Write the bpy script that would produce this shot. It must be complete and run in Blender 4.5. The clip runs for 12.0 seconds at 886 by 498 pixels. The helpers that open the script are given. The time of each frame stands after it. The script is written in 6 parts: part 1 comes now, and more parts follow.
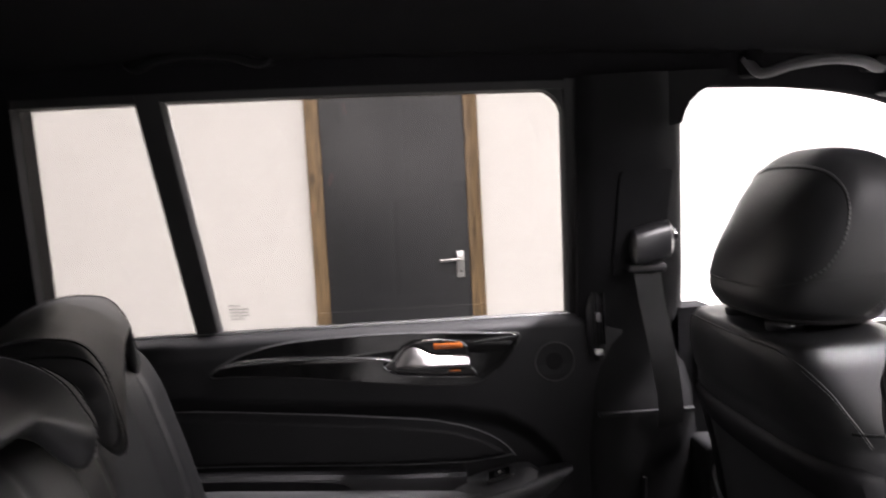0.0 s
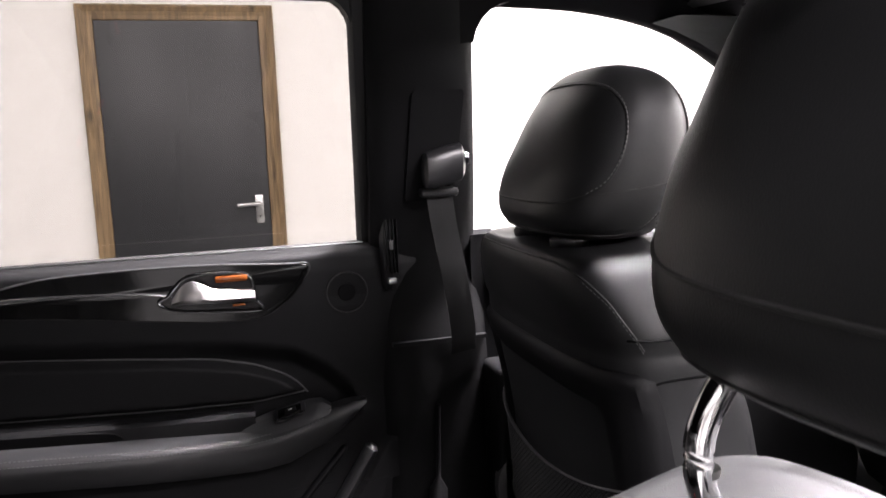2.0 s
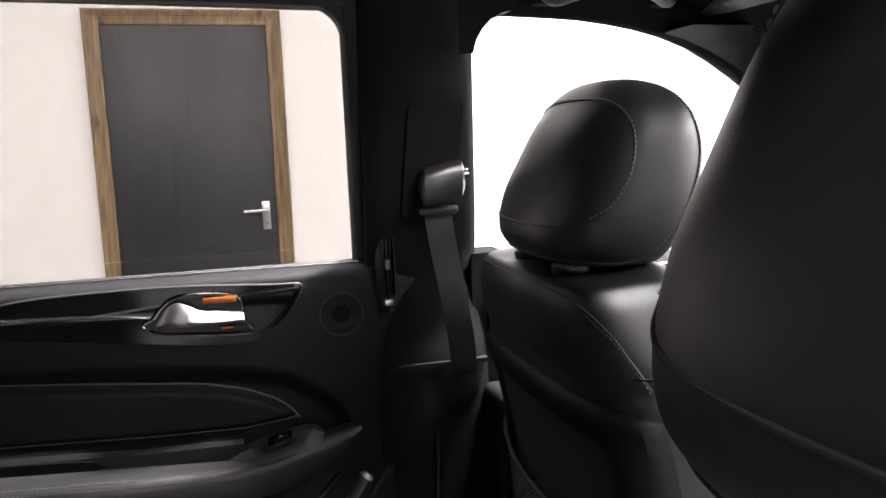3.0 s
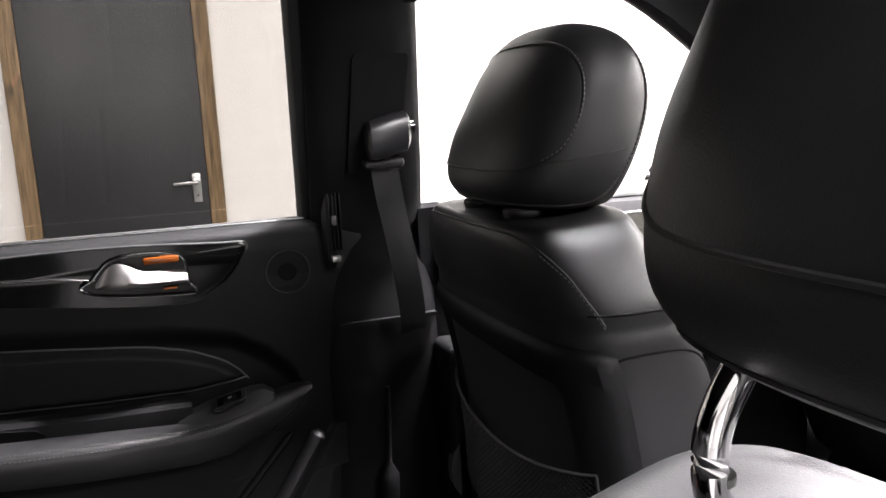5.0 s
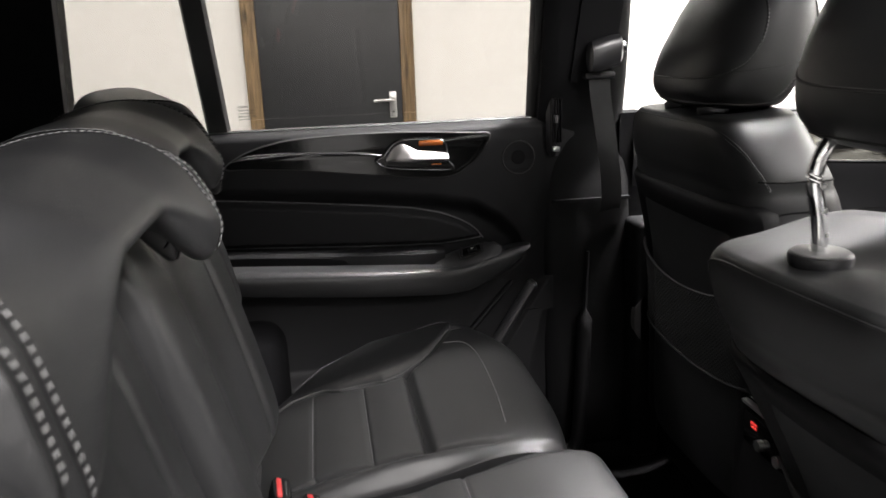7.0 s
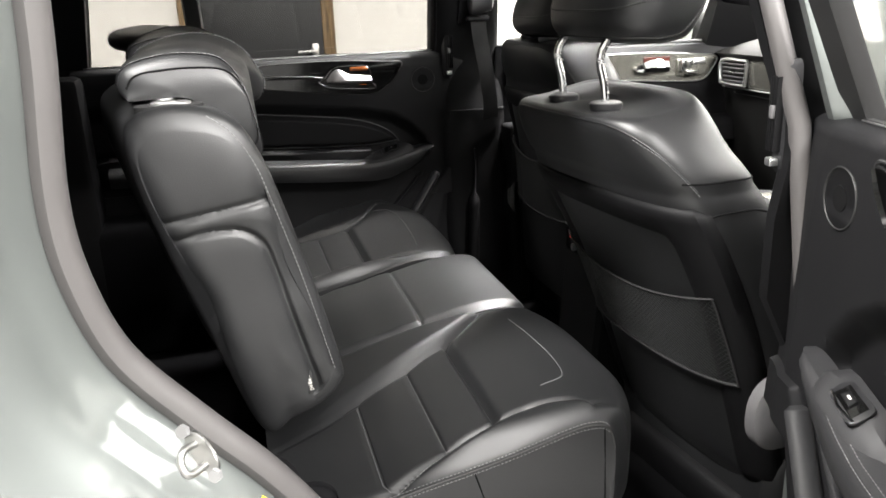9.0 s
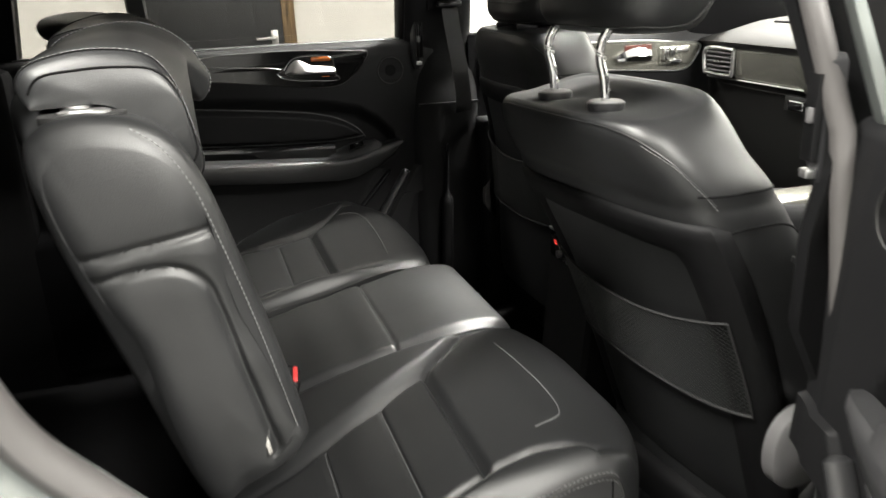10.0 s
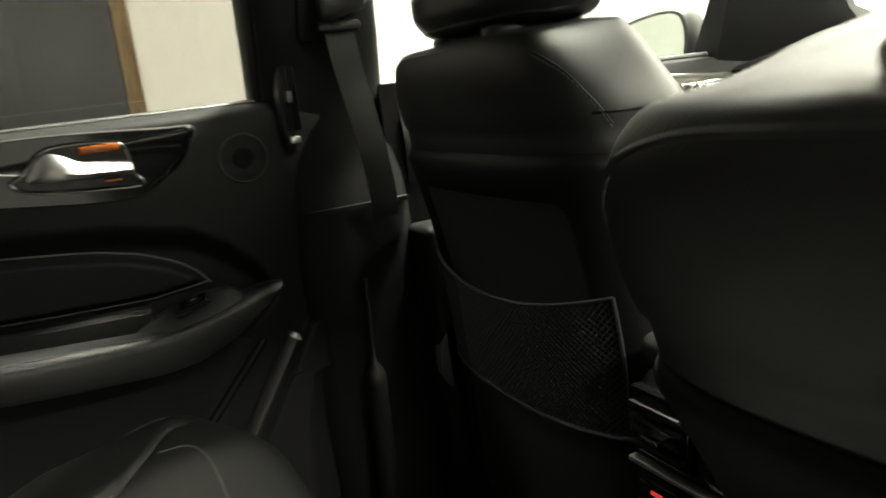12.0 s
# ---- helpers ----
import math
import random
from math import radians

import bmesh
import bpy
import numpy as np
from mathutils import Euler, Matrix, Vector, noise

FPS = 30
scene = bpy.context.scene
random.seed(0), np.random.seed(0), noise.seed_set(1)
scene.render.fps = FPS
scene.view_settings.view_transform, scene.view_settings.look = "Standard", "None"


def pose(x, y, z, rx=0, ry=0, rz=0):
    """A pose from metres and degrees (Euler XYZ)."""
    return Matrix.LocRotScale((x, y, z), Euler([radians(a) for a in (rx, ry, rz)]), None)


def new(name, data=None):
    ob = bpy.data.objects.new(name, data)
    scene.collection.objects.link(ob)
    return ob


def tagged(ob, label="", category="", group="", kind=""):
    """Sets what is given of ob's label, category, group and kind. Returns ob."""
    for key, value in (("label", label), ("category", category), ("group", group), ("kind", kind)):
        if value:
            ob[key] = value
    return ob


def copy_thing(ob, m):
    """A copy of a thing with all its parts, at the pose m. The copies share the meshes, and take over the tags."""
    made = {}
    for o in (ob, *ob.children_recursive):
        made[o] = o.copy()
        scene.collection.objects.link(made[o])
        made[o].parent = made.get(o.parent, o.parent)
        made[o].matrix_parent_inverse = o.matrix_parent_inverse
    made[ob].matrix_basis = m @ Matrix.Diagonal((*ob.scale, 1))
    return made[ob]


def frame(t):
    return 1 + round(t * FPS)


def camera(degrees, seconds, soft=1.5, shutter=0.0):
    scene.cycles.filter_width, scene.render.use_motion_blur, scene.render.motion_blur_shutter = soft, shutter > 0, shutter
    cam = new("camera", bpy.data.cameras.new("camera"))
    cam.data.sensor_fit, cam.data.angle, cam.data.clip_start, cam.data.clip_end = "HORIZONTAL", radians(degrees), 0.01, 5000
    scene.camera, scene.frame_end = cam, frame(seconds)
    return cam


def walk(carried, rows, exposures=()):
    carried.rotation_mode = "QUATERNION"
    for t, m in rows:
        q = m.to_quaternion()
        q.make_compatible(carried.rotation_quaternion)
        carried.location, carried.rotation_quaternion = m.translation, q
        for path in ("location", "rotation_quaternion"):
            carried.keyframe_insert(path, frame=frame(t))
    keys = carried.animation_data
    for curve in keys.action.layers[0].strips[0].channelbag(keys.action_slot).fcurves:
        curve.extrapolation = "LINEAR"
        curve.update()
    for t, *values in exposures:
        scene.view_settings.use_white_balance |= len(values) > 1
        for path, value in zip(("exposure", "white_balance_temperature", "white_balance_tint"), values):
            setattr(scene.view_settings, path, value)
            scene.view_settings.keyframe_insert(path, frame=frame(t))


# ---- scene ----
cam = camera(59.65, 12.0, 1.5, 0.4)
# seconds, eye x y z in metres, turn about x y z in degrees
PATH = [
    (0.0, -0.2337, -0.6326, 1.4434, 85.61, 3.09, -2.56),
    (0.5, -0.2449, -0.6002, 1.3852, 83.54, 2.38, -9.77),
    (1.0, -0.2273, -0.6007, 1.3839, 81.50, 1.92, -13.46),
    (1.5, -0.1683, -0.5689, 1.3620, 81.25, 2.18, -14.94),
    (2.0, -0.1972, -0.5769, 1.3928, 81.44, 2.07, -16.68),
    (2.5, -0.1602, -0.5330, 1.4229, 81.55, 2.57, -16.32),
    (3.0, -0.1579, -0.5216, 1.4108, 81.66, 1.94, -15.73),
    (5.0, -0.1812, -0.5165, 1.3793, 79.56, 2.56, -20.85),
    (5.5, -0.2026, -0.5204, 1.4020, 78.79, 3.68, -21.09),
    (6.0, -0.2689, -0.5529, 1.3423, 77.18, 2.93, -16.76),
    (6.5, -0.3793, -0.6930, 1.3677, 75.36, 2.17, -11.16),
    (6.7, -0.3833, -0.7655, 1.3734, 75.09, 2.23, -9.03),
    (8.3, -0.5383, -1.3188, 1.3796, 73.59, 1.40, -13.40),
    (8.5, -0.5389, -1.3982, 1.3759, 73.10, 1.90, -14.09),
    (9.0, -0.5328, -1.5008, 1.3595, 71.88, 2.07, -15.47),
    (9.5, -0.5232, -1.4937, 1.3486, 70.89, 1.94, -16.95),
    (10.0, -0.5062, -1.3419, 1.3574, 70.77, 2.01, -18.15),
    (10.5, -0.4377, -1.1308, 1.3491, 72.07, 2.47, -17.88),
    (11.0, -0.3025, -0.8767, 1.3187, 74.37, 3.94, -15.97),
    (11.5, -0.2592, -0.6396, 1.2791, 76.71, 5.12, -18.78),
    (12.0, -0.2181, -0.4421, 1.2035, 77.94, 7.12, -26.09),
]
EXPOSURES = [(0.0, 0.33, 6400, 20), (1.5, 0.30, 6400, 21), (2.5, 0.36, 6400, 20), (5.0, 0.18, 6400, 17), (6.0, 0.10, 6550, 17), (6.7, 0.18, 6500, 14), (8.3, 0.36, 6500, 10), (9.0, 0.31, 6500, 10), (9.5, 0.23, 6500, 10), (10.5, 0.03, 7100, 1), (11.0, -0.18, 7400, -2), (11.5, -0.17, 7600, -5), (12.0, -0.11, 7400, -2)]
walk(cam, [(t, pose(*p)) for t, *p in PATH], EXPOSURES)

# ---- light ----
world = bpy.data.worlds.new("world")
scene.world = world
world.use_nodes = True
world.node_tree.nodes["Background"].inputs[0].default_value = (0.9, 0.95, 1.0, 1)
world.node_tree.nodes["Background"].inputs[1].default_value = 0.02


# area lamps added under the ceiling, none in view, placed to brighten the car
def unseen_lamp(x, y, sx, sy, watts, colour=(1, 0.975, 0.95)):
    lamp = bpy.data.lights.new("unseen_area_lamp", "AREA")
    lamp.shape, lamp.size, lamp.size_y, lamp.energy, lamp.color = "RECTANGLE", sx, sy, watts, colour
    ob = new("unseen_area_lamp", lamp)
    ob.matrix_world = pose(x, y, 3.36)
    return ob


unseen_lamp(-3.2, 1.6, 0.6, 3.0, 55)
unseen_lamp(-0.4, 1.9, 3.0, 0.4, 120)
unseen_lamp(3.2, 2.0, 2.4, 1.4, 150)
unseen_lamp(5.3, -0.4, 1.6, 6.0, 900)
# narrow lamp added to brighten the near seat top through the roof opening
unseen_lamp(1.1, 0.6, 0.6, 0.4, 300).data.spread = math.radians(84)
# added to light the side of the near rear backrest
unseen_lamp(0.6, -3.4, 2.2, 0.6, 640)
unseen_lamp(0.6, -4.5, 4.0, 0.5, 40)
# added to brighten the open rear door's inner panel
unseen_lamp(-1.9, -1.08, 1.4, 0.3, 380)
unseen_lamp(2.3, -2.2, 2.4, 0.6, 300)


# ---- materials ----
def material(name, colour, rough=0.5, metal=0.0, coat=0.0, spec=0.5, vary=0.25, grain=0.0, grain_size=400.0, bump=0.0, big=6.0, sheen=0.0):
    m = bpy.data.materials.new(name)
    m.use_nodes = True
    nt = m.node_tree
    b = nt.nodes["Principled BSDF"]
    tc = nt.nodes.new("ShaderNodeTexCoord")
    n1 = nt.nodes.new("ShaderNodeTexNoise")
    n1.inputs["Scale"].default_value, n1.inputs["Detail"].default_value = big, 5
    nt.links.new(tc.outputs["Object"], n1.inputs["Vector"])
    mix = nt.nodes.new("ShaderNodeMix")
    mix.data_type = "RGBA"
    lo = [c * (1 - vary) for c in colour] + [1]
    hi = [min(1, c * (1 + vary)) for c in colour] + [1]
    mix.inputs[6].default_value, mix.inputs[7].default_value = lo, hi
    nt.links.new(n1.outputs["Fac"], mix.inputs[0])
    nt.links.new(mix.outputs[2], b.inputs["Base Color"])
    rr = nt.nodes.new("ShaderNodeMapRange")
    rr.inputs[3].default_value, rr.inputs[4].default_value = max(0, rough - 0.1 * vary * 2), min(1, rough + 0.1 * vary * 2)
    nt.links.new(n1.outputs["Fac"], rr.inputs[0])
    nt.links.new(rr.outputs[0], b.inputs["Roughness"])
    b.inputs["Metallic"].default_value = metal
    b.inputs["Coat Weight"].default_value = coat
    b.inputs["Coat Roughness"].default_value = 0.04
    b.inputs["Specular IOR Level"].default_value = spec
    b.inputs["Sheen Weight"].default_value = sheen
    if bump:
        v = nt.nodes.new("ShaderNodeTexVoronoi" if grain else "ShaderNodeTexNoise")
        v.inputs["Scale"].default_value = grain_size
        nt.links.new(tc.outputs["Object"], v.inputs["Vector"])
        bp = nt.nodes.new("ShaderNodeBump")
        bp.inputs["Strength"].default_value, bp.inputs["Distance"].default_value = bump, 0.001
        nt.links.new(v.outputs[0], bp.inputs["Height"])
        n3 = nt.nodes.new("ShaderNodeTexNoise")
        n3.inputs["Scale"].default_value = 14
        nt.links.new(tc.outputs["Object"], n3.inputs["Vector"])
        b2 = nt.nodes.new("ShaderNodeBump")
        b2.inputs["Strength"].default_value, b2.inputs["Distance"].default_value = min(1, bump * 1.2), 0.003
        nt.links.new(n3.outputs["Fac"], b2.inputs["Height"])
        nt.links.new(bp.outputs[0], b2.inputs["Normal"])
        nt.links.new(b2.outputs[0], b.inputs["Normal"])
    return m


LEATHER = material("black_leather", (0.0105, 0.0108, 0.0113), 0.44, spec=0.52, grain=1, grain_size=900, bump=0.12)
PLASTIC = material("black_grained_plastic", (0.0040, 0.0040, 0.0044), 0.60, spec=0.16, grain=1, grain_size=900, bump=0.2)
SOFT = material("soft_touch_door_skin", (0.0072, 0.0072, 0.0078), 0.62, spec=0.18, grain=1, grain_size=800, bump=0.2)
GLOSS = material("piano_black", (0.003, 0.003, 0.003), 0.1, spec=0.35, vary=0.1)
CHROME = material("chrome", (0.75, 0.75, 0.76), 0.1, metal=1, vary=0.05)
SATIN = material("satin_silver", (0.72, 0.72, 0.72), 0.3, metal=1, vary=0.05)
STEEL = material("dull_zinc_steel", (0.35, 0.35, 0.34), 0.4, metal=1, vary=0.15)
RUBBER = material("black_rubber", (0.012, 0.012, 0.012), 0.6, vary=0.2)
CARPET = material("black_carpet", (0.0035, 0.0035, 0.004), 0.95, grain_size=900, bump=0.6, spec=0.1)
LINER = material("black_headliner_cloth", (0.009, 0.0085, 0.0095), 0.95, grain_size=1200, bump=0.3, spec=0.1)
STITCH = material("grey_stitch_thread", (0.13, 0.13, 0.13), 0.7, vary=0.1)
NET = material("black_net_cloth", (0.008, 0.0088, 0.0088), 0.8, grain_size=500, bump=0.5)
PAINT = material("silver_car_paint", (0.145, 0.158, 0.152), 0.48, metal=0.6, coat=0.4, vary=0.03)
ORANGE = material("painted_amber_reflection", (0.24, 0.062, 0.010), 0.2, vary=0.5, big=60)
GUIDE = material("satin_grey_guide", (0.17, 0.17, 0.17), 0.3, vary=0.1)
GROOVE = material("dark_seam_and_recess_shade", (0.004, 0.004, 0.0042), 0.9, spec=0.1, vary=0.1)
WHITE_WALL = material("white_painted_wall", (0.80, 0.785, 0.76), 0.75, vary=0.03, grain_size=60, bump=0.004, big=1.2)
GREY_WALL = material("low_bounce_grey_wall", (0.34, 0.34, 0.335), 0.75, vary=0.05, grain_size=60, bump=0.03, big=1.2)
WHITE_CEIL = material("white_ceiling_paint", (0.8, 0.8, 0.78), 0.8, vary=0.03)
CONCRETE = material("grey_painted_floor", (0.20, 0.20, 0.195), 0.45, vary=0.15, bump=0.1, grain_size=40, big=2)
DOOR_GREY = material("dark_grey_door_paint", (0.019, 0.020, 0.0225), 0.40, vary=0.12, big=2, bump=0.1, grain_size=80)
BELT = material("black_belt_webbing", (0.008, 0.008, 0.0085), 0.75, grain_size=700, bump=0.3)
RED = material("red_buckle_button", (0.45, 0.03, 0.03), 0.4, vary=0.1)
SATINBLACK = material("satin_black_plastic", (0.014, 0.014, 0.015), 0.3, vary=0.15)
GREYPL = material("dark_grey_plastic", (0.09, 0.088, 0.09), 0.55, vary=0.1, grain=1, grain_size=900, bump=0.1)


def glass_material(name, tint):
    m = bpy.data.materials.new(name)
    m.use_nodes = True
    nt = m.node_tree
    nt.nodes.clear()
    out = nt.nodes.new("ShaderNodeOutputMaterial")
    tr = nt.nodes.new("ShaderNodeBsdfTransparent")
    tr.inputs[0].default_value = (*tint, 1)
    gl = nt.nodes.new("ShaderNodeBsdfGlossy")
    gl.inputs["Roughness"].default_value = 0.02
    lw = nt.nodes.new("ShaderNodeLayerWeight")
    lw.inputs[0].default_value = 0.5
    pw = nt.nodes.new("ShaderNodeMath")
    pw.operation = "POWER"
    pw.inputs[1].default_value = 5
    nt.links.new(lw.outputs["Facing"], pw.inputs[0])
    fr = nt.nodes.new("ShaderNodeMapRange")
    fr.inputs[3].default_value, fr.inputs[4].default_value = 0.03, 0.6
    nt.links.new(pw.outputs[0], fr.inputs[0])
    mx = nt.nodes.new("ShaderNodeMixShader")
    nt.links.new(fr.outputs[0], mx.inputs[0])
    nt.links.new(tr.outputs[0], mx.inputs[1])
    nt.links.new(gl.outputs[0], mx.inputs[2])
    nt.links.new(mx.outputs[0], out.inputs[0])
    return m


GLASS = glass_material("clear_car_glass", (0.93, 0.94, 0.93))
ROOF_GLASS = glass_material("dark_roof_glass", (0.35, 0.35, 0.35))
DARK_GLASS = glass_material("light_blocking_glass", (0.05, 0.05, 0.05))
TINT = glass_material("lightly_tinted_glass", (0.52, 0.515, 0.50))


def wood_material():
    """Stained pine: long grain streaks with a few dark knots."""
    m = material("brown_stained_pine", (0.2, 0.115, 0.05), 0.5, vary=0.3)
    nt = m.node_tree
    b = nt.nodes["Principled BSDF"]
    tc = nt.nodes.new("ShaderNodeTexCoord")
    mp = nt.nodes.new("ShaderNodeMapping")
    mp.inputs["Scale"].default_value = (1, 1, 0.06)
    n = nt.nodes.new("ShaderNodeTexNoise")
    n.inputs["Scale"].default_value, n.inputs["Detail"].default_value, n.inputs["Distortion"].default_value = 70, 6, 1.2
    ramp = nt.nodes.new("ShaderNodeValToRGB")
    ramp.color_ramp.elements[0].position, ramp.color_ramp.elements[0].color = 0.3, (0.075, 0.045, 0.020, 1)
    ramp.color_ramp.elements[1].position, ramp.color_ramp.elements[1].color = 0.7, (0.30, 0.20, 0.10, 1)
    nt.links.new(tc.outputs["Object"], mp.inputs[0])
    nt.links.new(mp.outputs[0], n.inputs["Vector"])
    nt.links.new(n.outputs["Fac"], ramp.inputs[0])
    mk = nt.nodes.new("ShaderNodeMapping")
    mk.inputs["Scale"].default_value = (1, 0, 0.45)
    v = nt.nodes.new("ShaderNodeTexVoronoi")
    v.inputs["Scale"].default_value = 11
    nt.links.new(tc.outputs["Object"], mk.inputs[0])
    nt.links.new(mk.outputs[0], v.inputs["Vector"])
    kr = nt.nodes.new("ShaderNodeMapRange")
    kr.inputs[1].default_value, kr.inputs[2].default_value = 0.08, 0.24
    kr.inputs[3].default_value, kr.inputs[4].default_value = 0.25, 1.0
    nt.links.new(v.outputs["Distance"], kr.inputs[0])
    mul = nt.nodes.new("ShaderNodeMix")
    mul.data_type, mul.blend_type = "RGBA", "MULTIPLY"
    mul.inputs[0].default_value = 1.0
    nt.links.new(ramp.outputs[0], mul.inputs[6])
    nt.links.new(kr.outputs[0], mul.inputs[7])
    nt.links.new(mul.outputs[2], b.inputs["Base Color"])
    return m


WOOD = wood_material()


# ---- mesh helpers ----
def part(name, bm, mat, parent=None, label="", smooth=True):
    bmesh.ops.recalc_face_normals(bm, faces=bm.faces[:])
    me = bpy.data.meshes.new(name)
    bm.to_mesh(me)
    bm.free()
    me.materials.append(mat)
    if smooth:
        me.shade_smooth()
        me.set_sharp_from_angle(angle=radians(38))
    ob = new(name, me)
    if parent is not None:
        ob.parent = parent
    if label:
        ob["label"] = label
    return ob


def thing(name, label, category, group="", kind="", at=(0, 0, 0)):
    ob = new(name)
    ob.location = at
    return tagged(ob, label, category, group, kind)


def loft(sections, closed=True, caps=True, bm=None):
    bm = bm or bmesh.new()
    rings = [[bm.verts.new(p) for p in sec] for sec in sections]
    n = len(rings[0])
    for a, b in zip(rings, rings[1:]):
        for i in range(n if closed else n - 1):
            j = (i + 1) % n
            bm.faces.new((a[i], a[j], b[j], b[i]))
    if caps and closed:
        bm.faces.new(rings[0][::-1])
        bm.faces.new(rings[-1])
    return bm


def box(x0, x1, y0, y1, z0, z1, r=0.004, seg=2, bm=None):
    b = bmesh.new()
    bmesh.ops.create_cube(b, size=1, matrix=Matrix.Translation(((x0 + x1) / 2, (y0 + y1) / 2, (z0 + z1) / 2)) @ Matrix.Diagonal((abs(x1 - x0), abs(y1 - y0), abs(z1 - z0), 1)))
    if r:
        bmesh.ops.bevel(b, geom=b.edges[:], offset=r, segments=seg, affect="EDGES", profile=0.5)
    return join(bm, b) if bm else b


def join(a, b):
    me = bpy.data.meshes.new("tmp")
    b.to_mesh(me)
    b.free()
    a.from_mesh(me)
    bpy.data.meshes.remove(me)
    return a


def slab(points, origin, ax, ay, depth, r=0.003, seg=2):
    """A plate: a 2D outline in the axes ax, ay at origin, thickened by depth along ax x ay, with rounded rims."""
    ax, ay, o = Vector(ax).normalized(), Vector(ay).normalized(), Vector(origin)
    n = ax.cross(ay).normalized()
    bm = bmesh.new()
    lo = [bm.verts.new(o + ax * p[0] + ay * p[1]) for p in points]
    hi = [bm.verts.new(o + ax * p[0] + ay * p[1] + n * depth) for p in points]
    k = len(points)
    bm.faces.new(lo[::-1])
    top = bm.faces.new(hi)
    for i in range(k):
        bm.faces.new((lo[i], lo[(i + 1) % k], hi[(i + 1) % k], hi[i]))
    if r:
        bmesh.ops.bevel(bm, geom=list(top.edges), offset=r, segments=seg, affect="EDGES", profile=0.5)
    return bm


def smooth_path(points, step=8, closed=False):
    """A Catmull-Rom curve through a few points."""
    pts = [Vector(p) for p in points]
    out = []
    n = len(pts)
    for i in range(n if closed else n - 1):
        p0 = pts[(i - 1) % n] if closed or i else pts[0] * 2 - pts[1]
        p1, p2 = pts[i], pts[(i + 1) % n]
        p3 = pts[(i + 2) % n] if closed or i + 2 < n else pts[-1] * 2 - pts[-2]
        for k in range(step):
            t = k / step
            out.append(0.5 * (2 * p1 + (p2 - p0) * t + (2 * p0 - 5 * p1 + 4 * p2 - p3) * t * t + (3 * p1 - p0 - 3 * p2 + p3) * t ** 3))
    if not closed:
        out.append(pts[-1])
    return out


def tube(path, radius, n=8, closed=False, flat=1.0, up=(0, 0, 1), bm=None):
    secs = []
    k = len(path)
    up = Vector(up)
    for i, p in enumerate(path):
        p = Vector(p)
        d = (Vector(path[(i + 1) % k if closed else min(i + 1, k - 1)]) - Vector(path[i - 1 if closed or i else 0])).normalized()
        s = d.cross(up)
        s = s.normalized() if s.length > 1e-4 else Vector((1, 0, 0))
        u = s.cross(d)
        r = radius[i] if isinstance(radius, (list, tuple)) else radius
        secs.append([p + s * (r * math.cos(a)) + u * (r * flat * math.sin(a)) for a in (2 * math.pi * j / n for j in range(n))])
    if closed:
        secs.append(secs[0])
        bm = loft(secs, caps=False, bm=bm)
        bmesh.ops.remove_doubles(bm, verts=bm.verts[:], dist=1e-6)
        return bm
    return loft(secs, bm=bm)


def lerp_table(rows, s):
    """Smooth rows of (s, a, b, ...) at s."""
    for r0, r1 in zip(rows, rows[1:]):
        if s <= r1[0]:
            t = (s - r0[0]) / (r1[0] - r0[0])
            t = max(0, min(1, t))
            return [a + (b - a) * t for a, b in zip(r0[1:], r1[1:])]
    return list(rows[-1][1:])


def spline_table(rows, s):
    n = len(rows)
    for i in range(n - 1):
        if s <= rows[i + 1][0] or i == n - 2:
            s0, s1 = rows[i][0], rows[i + 1][0]
            t = max(0, min(1, (s - s0) / (s1 - s0)))
            out = []
            for k in range(1, len(rows[0])):
                p1, p2 = rows[i][k], rows[i + 1][k]
                m1 = (p2 - rows[i - 1][k]) / (s1 - rows[i - 1][0]) * (s1 - s0) if i else p2 - p1
                m2 = (rows[i + 2][k] - p1) / (rows[i + 2][0] - s0) * (s1 - s0) if i + 2 < n else p2 - p1
                out.append((2 * t ** 3 - 3 * t * t + 1) * p1 + (t ** 3 - 2 * t * t + t) * m1 + (3 * t * t - 2 * t ** 3) * p2 + (t ** 3 - t * t) * m2)
            return out
    return list(rows[-1][1:])


def super_ring(cx, cy, z, a, b, n=2.6, k=40, tilt=0.0):
    ring = []
    for j in range(k):
        th = 2 * math.pi * j / k
        c, s = math.cos(th), math.sin(th)
        ring.append(Vector((cx + a * math.copysign(abs(c) ** (2 / n), c), cy + b * math.copysign(abs(s) ** (2 / n), s), z + tilt * a * c)))
    return ring


def dashes(path, parent, every=0.006, length=0.0036, r=0.0006, name="stitching", mat=None):
    """A row of stitches along a path, joined."""
    bm = bmesh.new()
    r *= 1.3
    acc, on = 0.0, 0.0
    pts = [Vector(p) for p in path]
    total = sum((b - a).length for a, b in zip(pts, pts[1:]))
    cum = [0.0]
    for a, b in zip(pts, pts[1:]):
        cum.append(cum[-1] + (b - a).length)

    def at(d):
        for i in range(len(pts) - 1):
            if d <= cum[i + 1]:
                return pts[i].lerp(pts[i + 1], (d - cum[i]) / max(1e-9, cum[i + 1] - cum[i]))
        return pts[-1]
    d = 0.0
    while d + length < total:
        tube([at(d), at(d + length / 2), at(d + length)], [r * 0.6, r, r * 0.6], n=5, bm=bm)
        d += every
    return part(name, bm, mat or STITCH, parent)


def smoothstep(a, b, v):
    t = max(0.0, min(1.0, (v - a) / (b - a)))
    return t * t * (3 - 2 * t)


# ---- the room ----
WALL_Y, X0, X1, Y0, H = 3.69, -5.0, 6.5, -5.4, 3.4
LEAF0, LEAF1, LEAF_TOP = -0.703, 0.090, 2.003


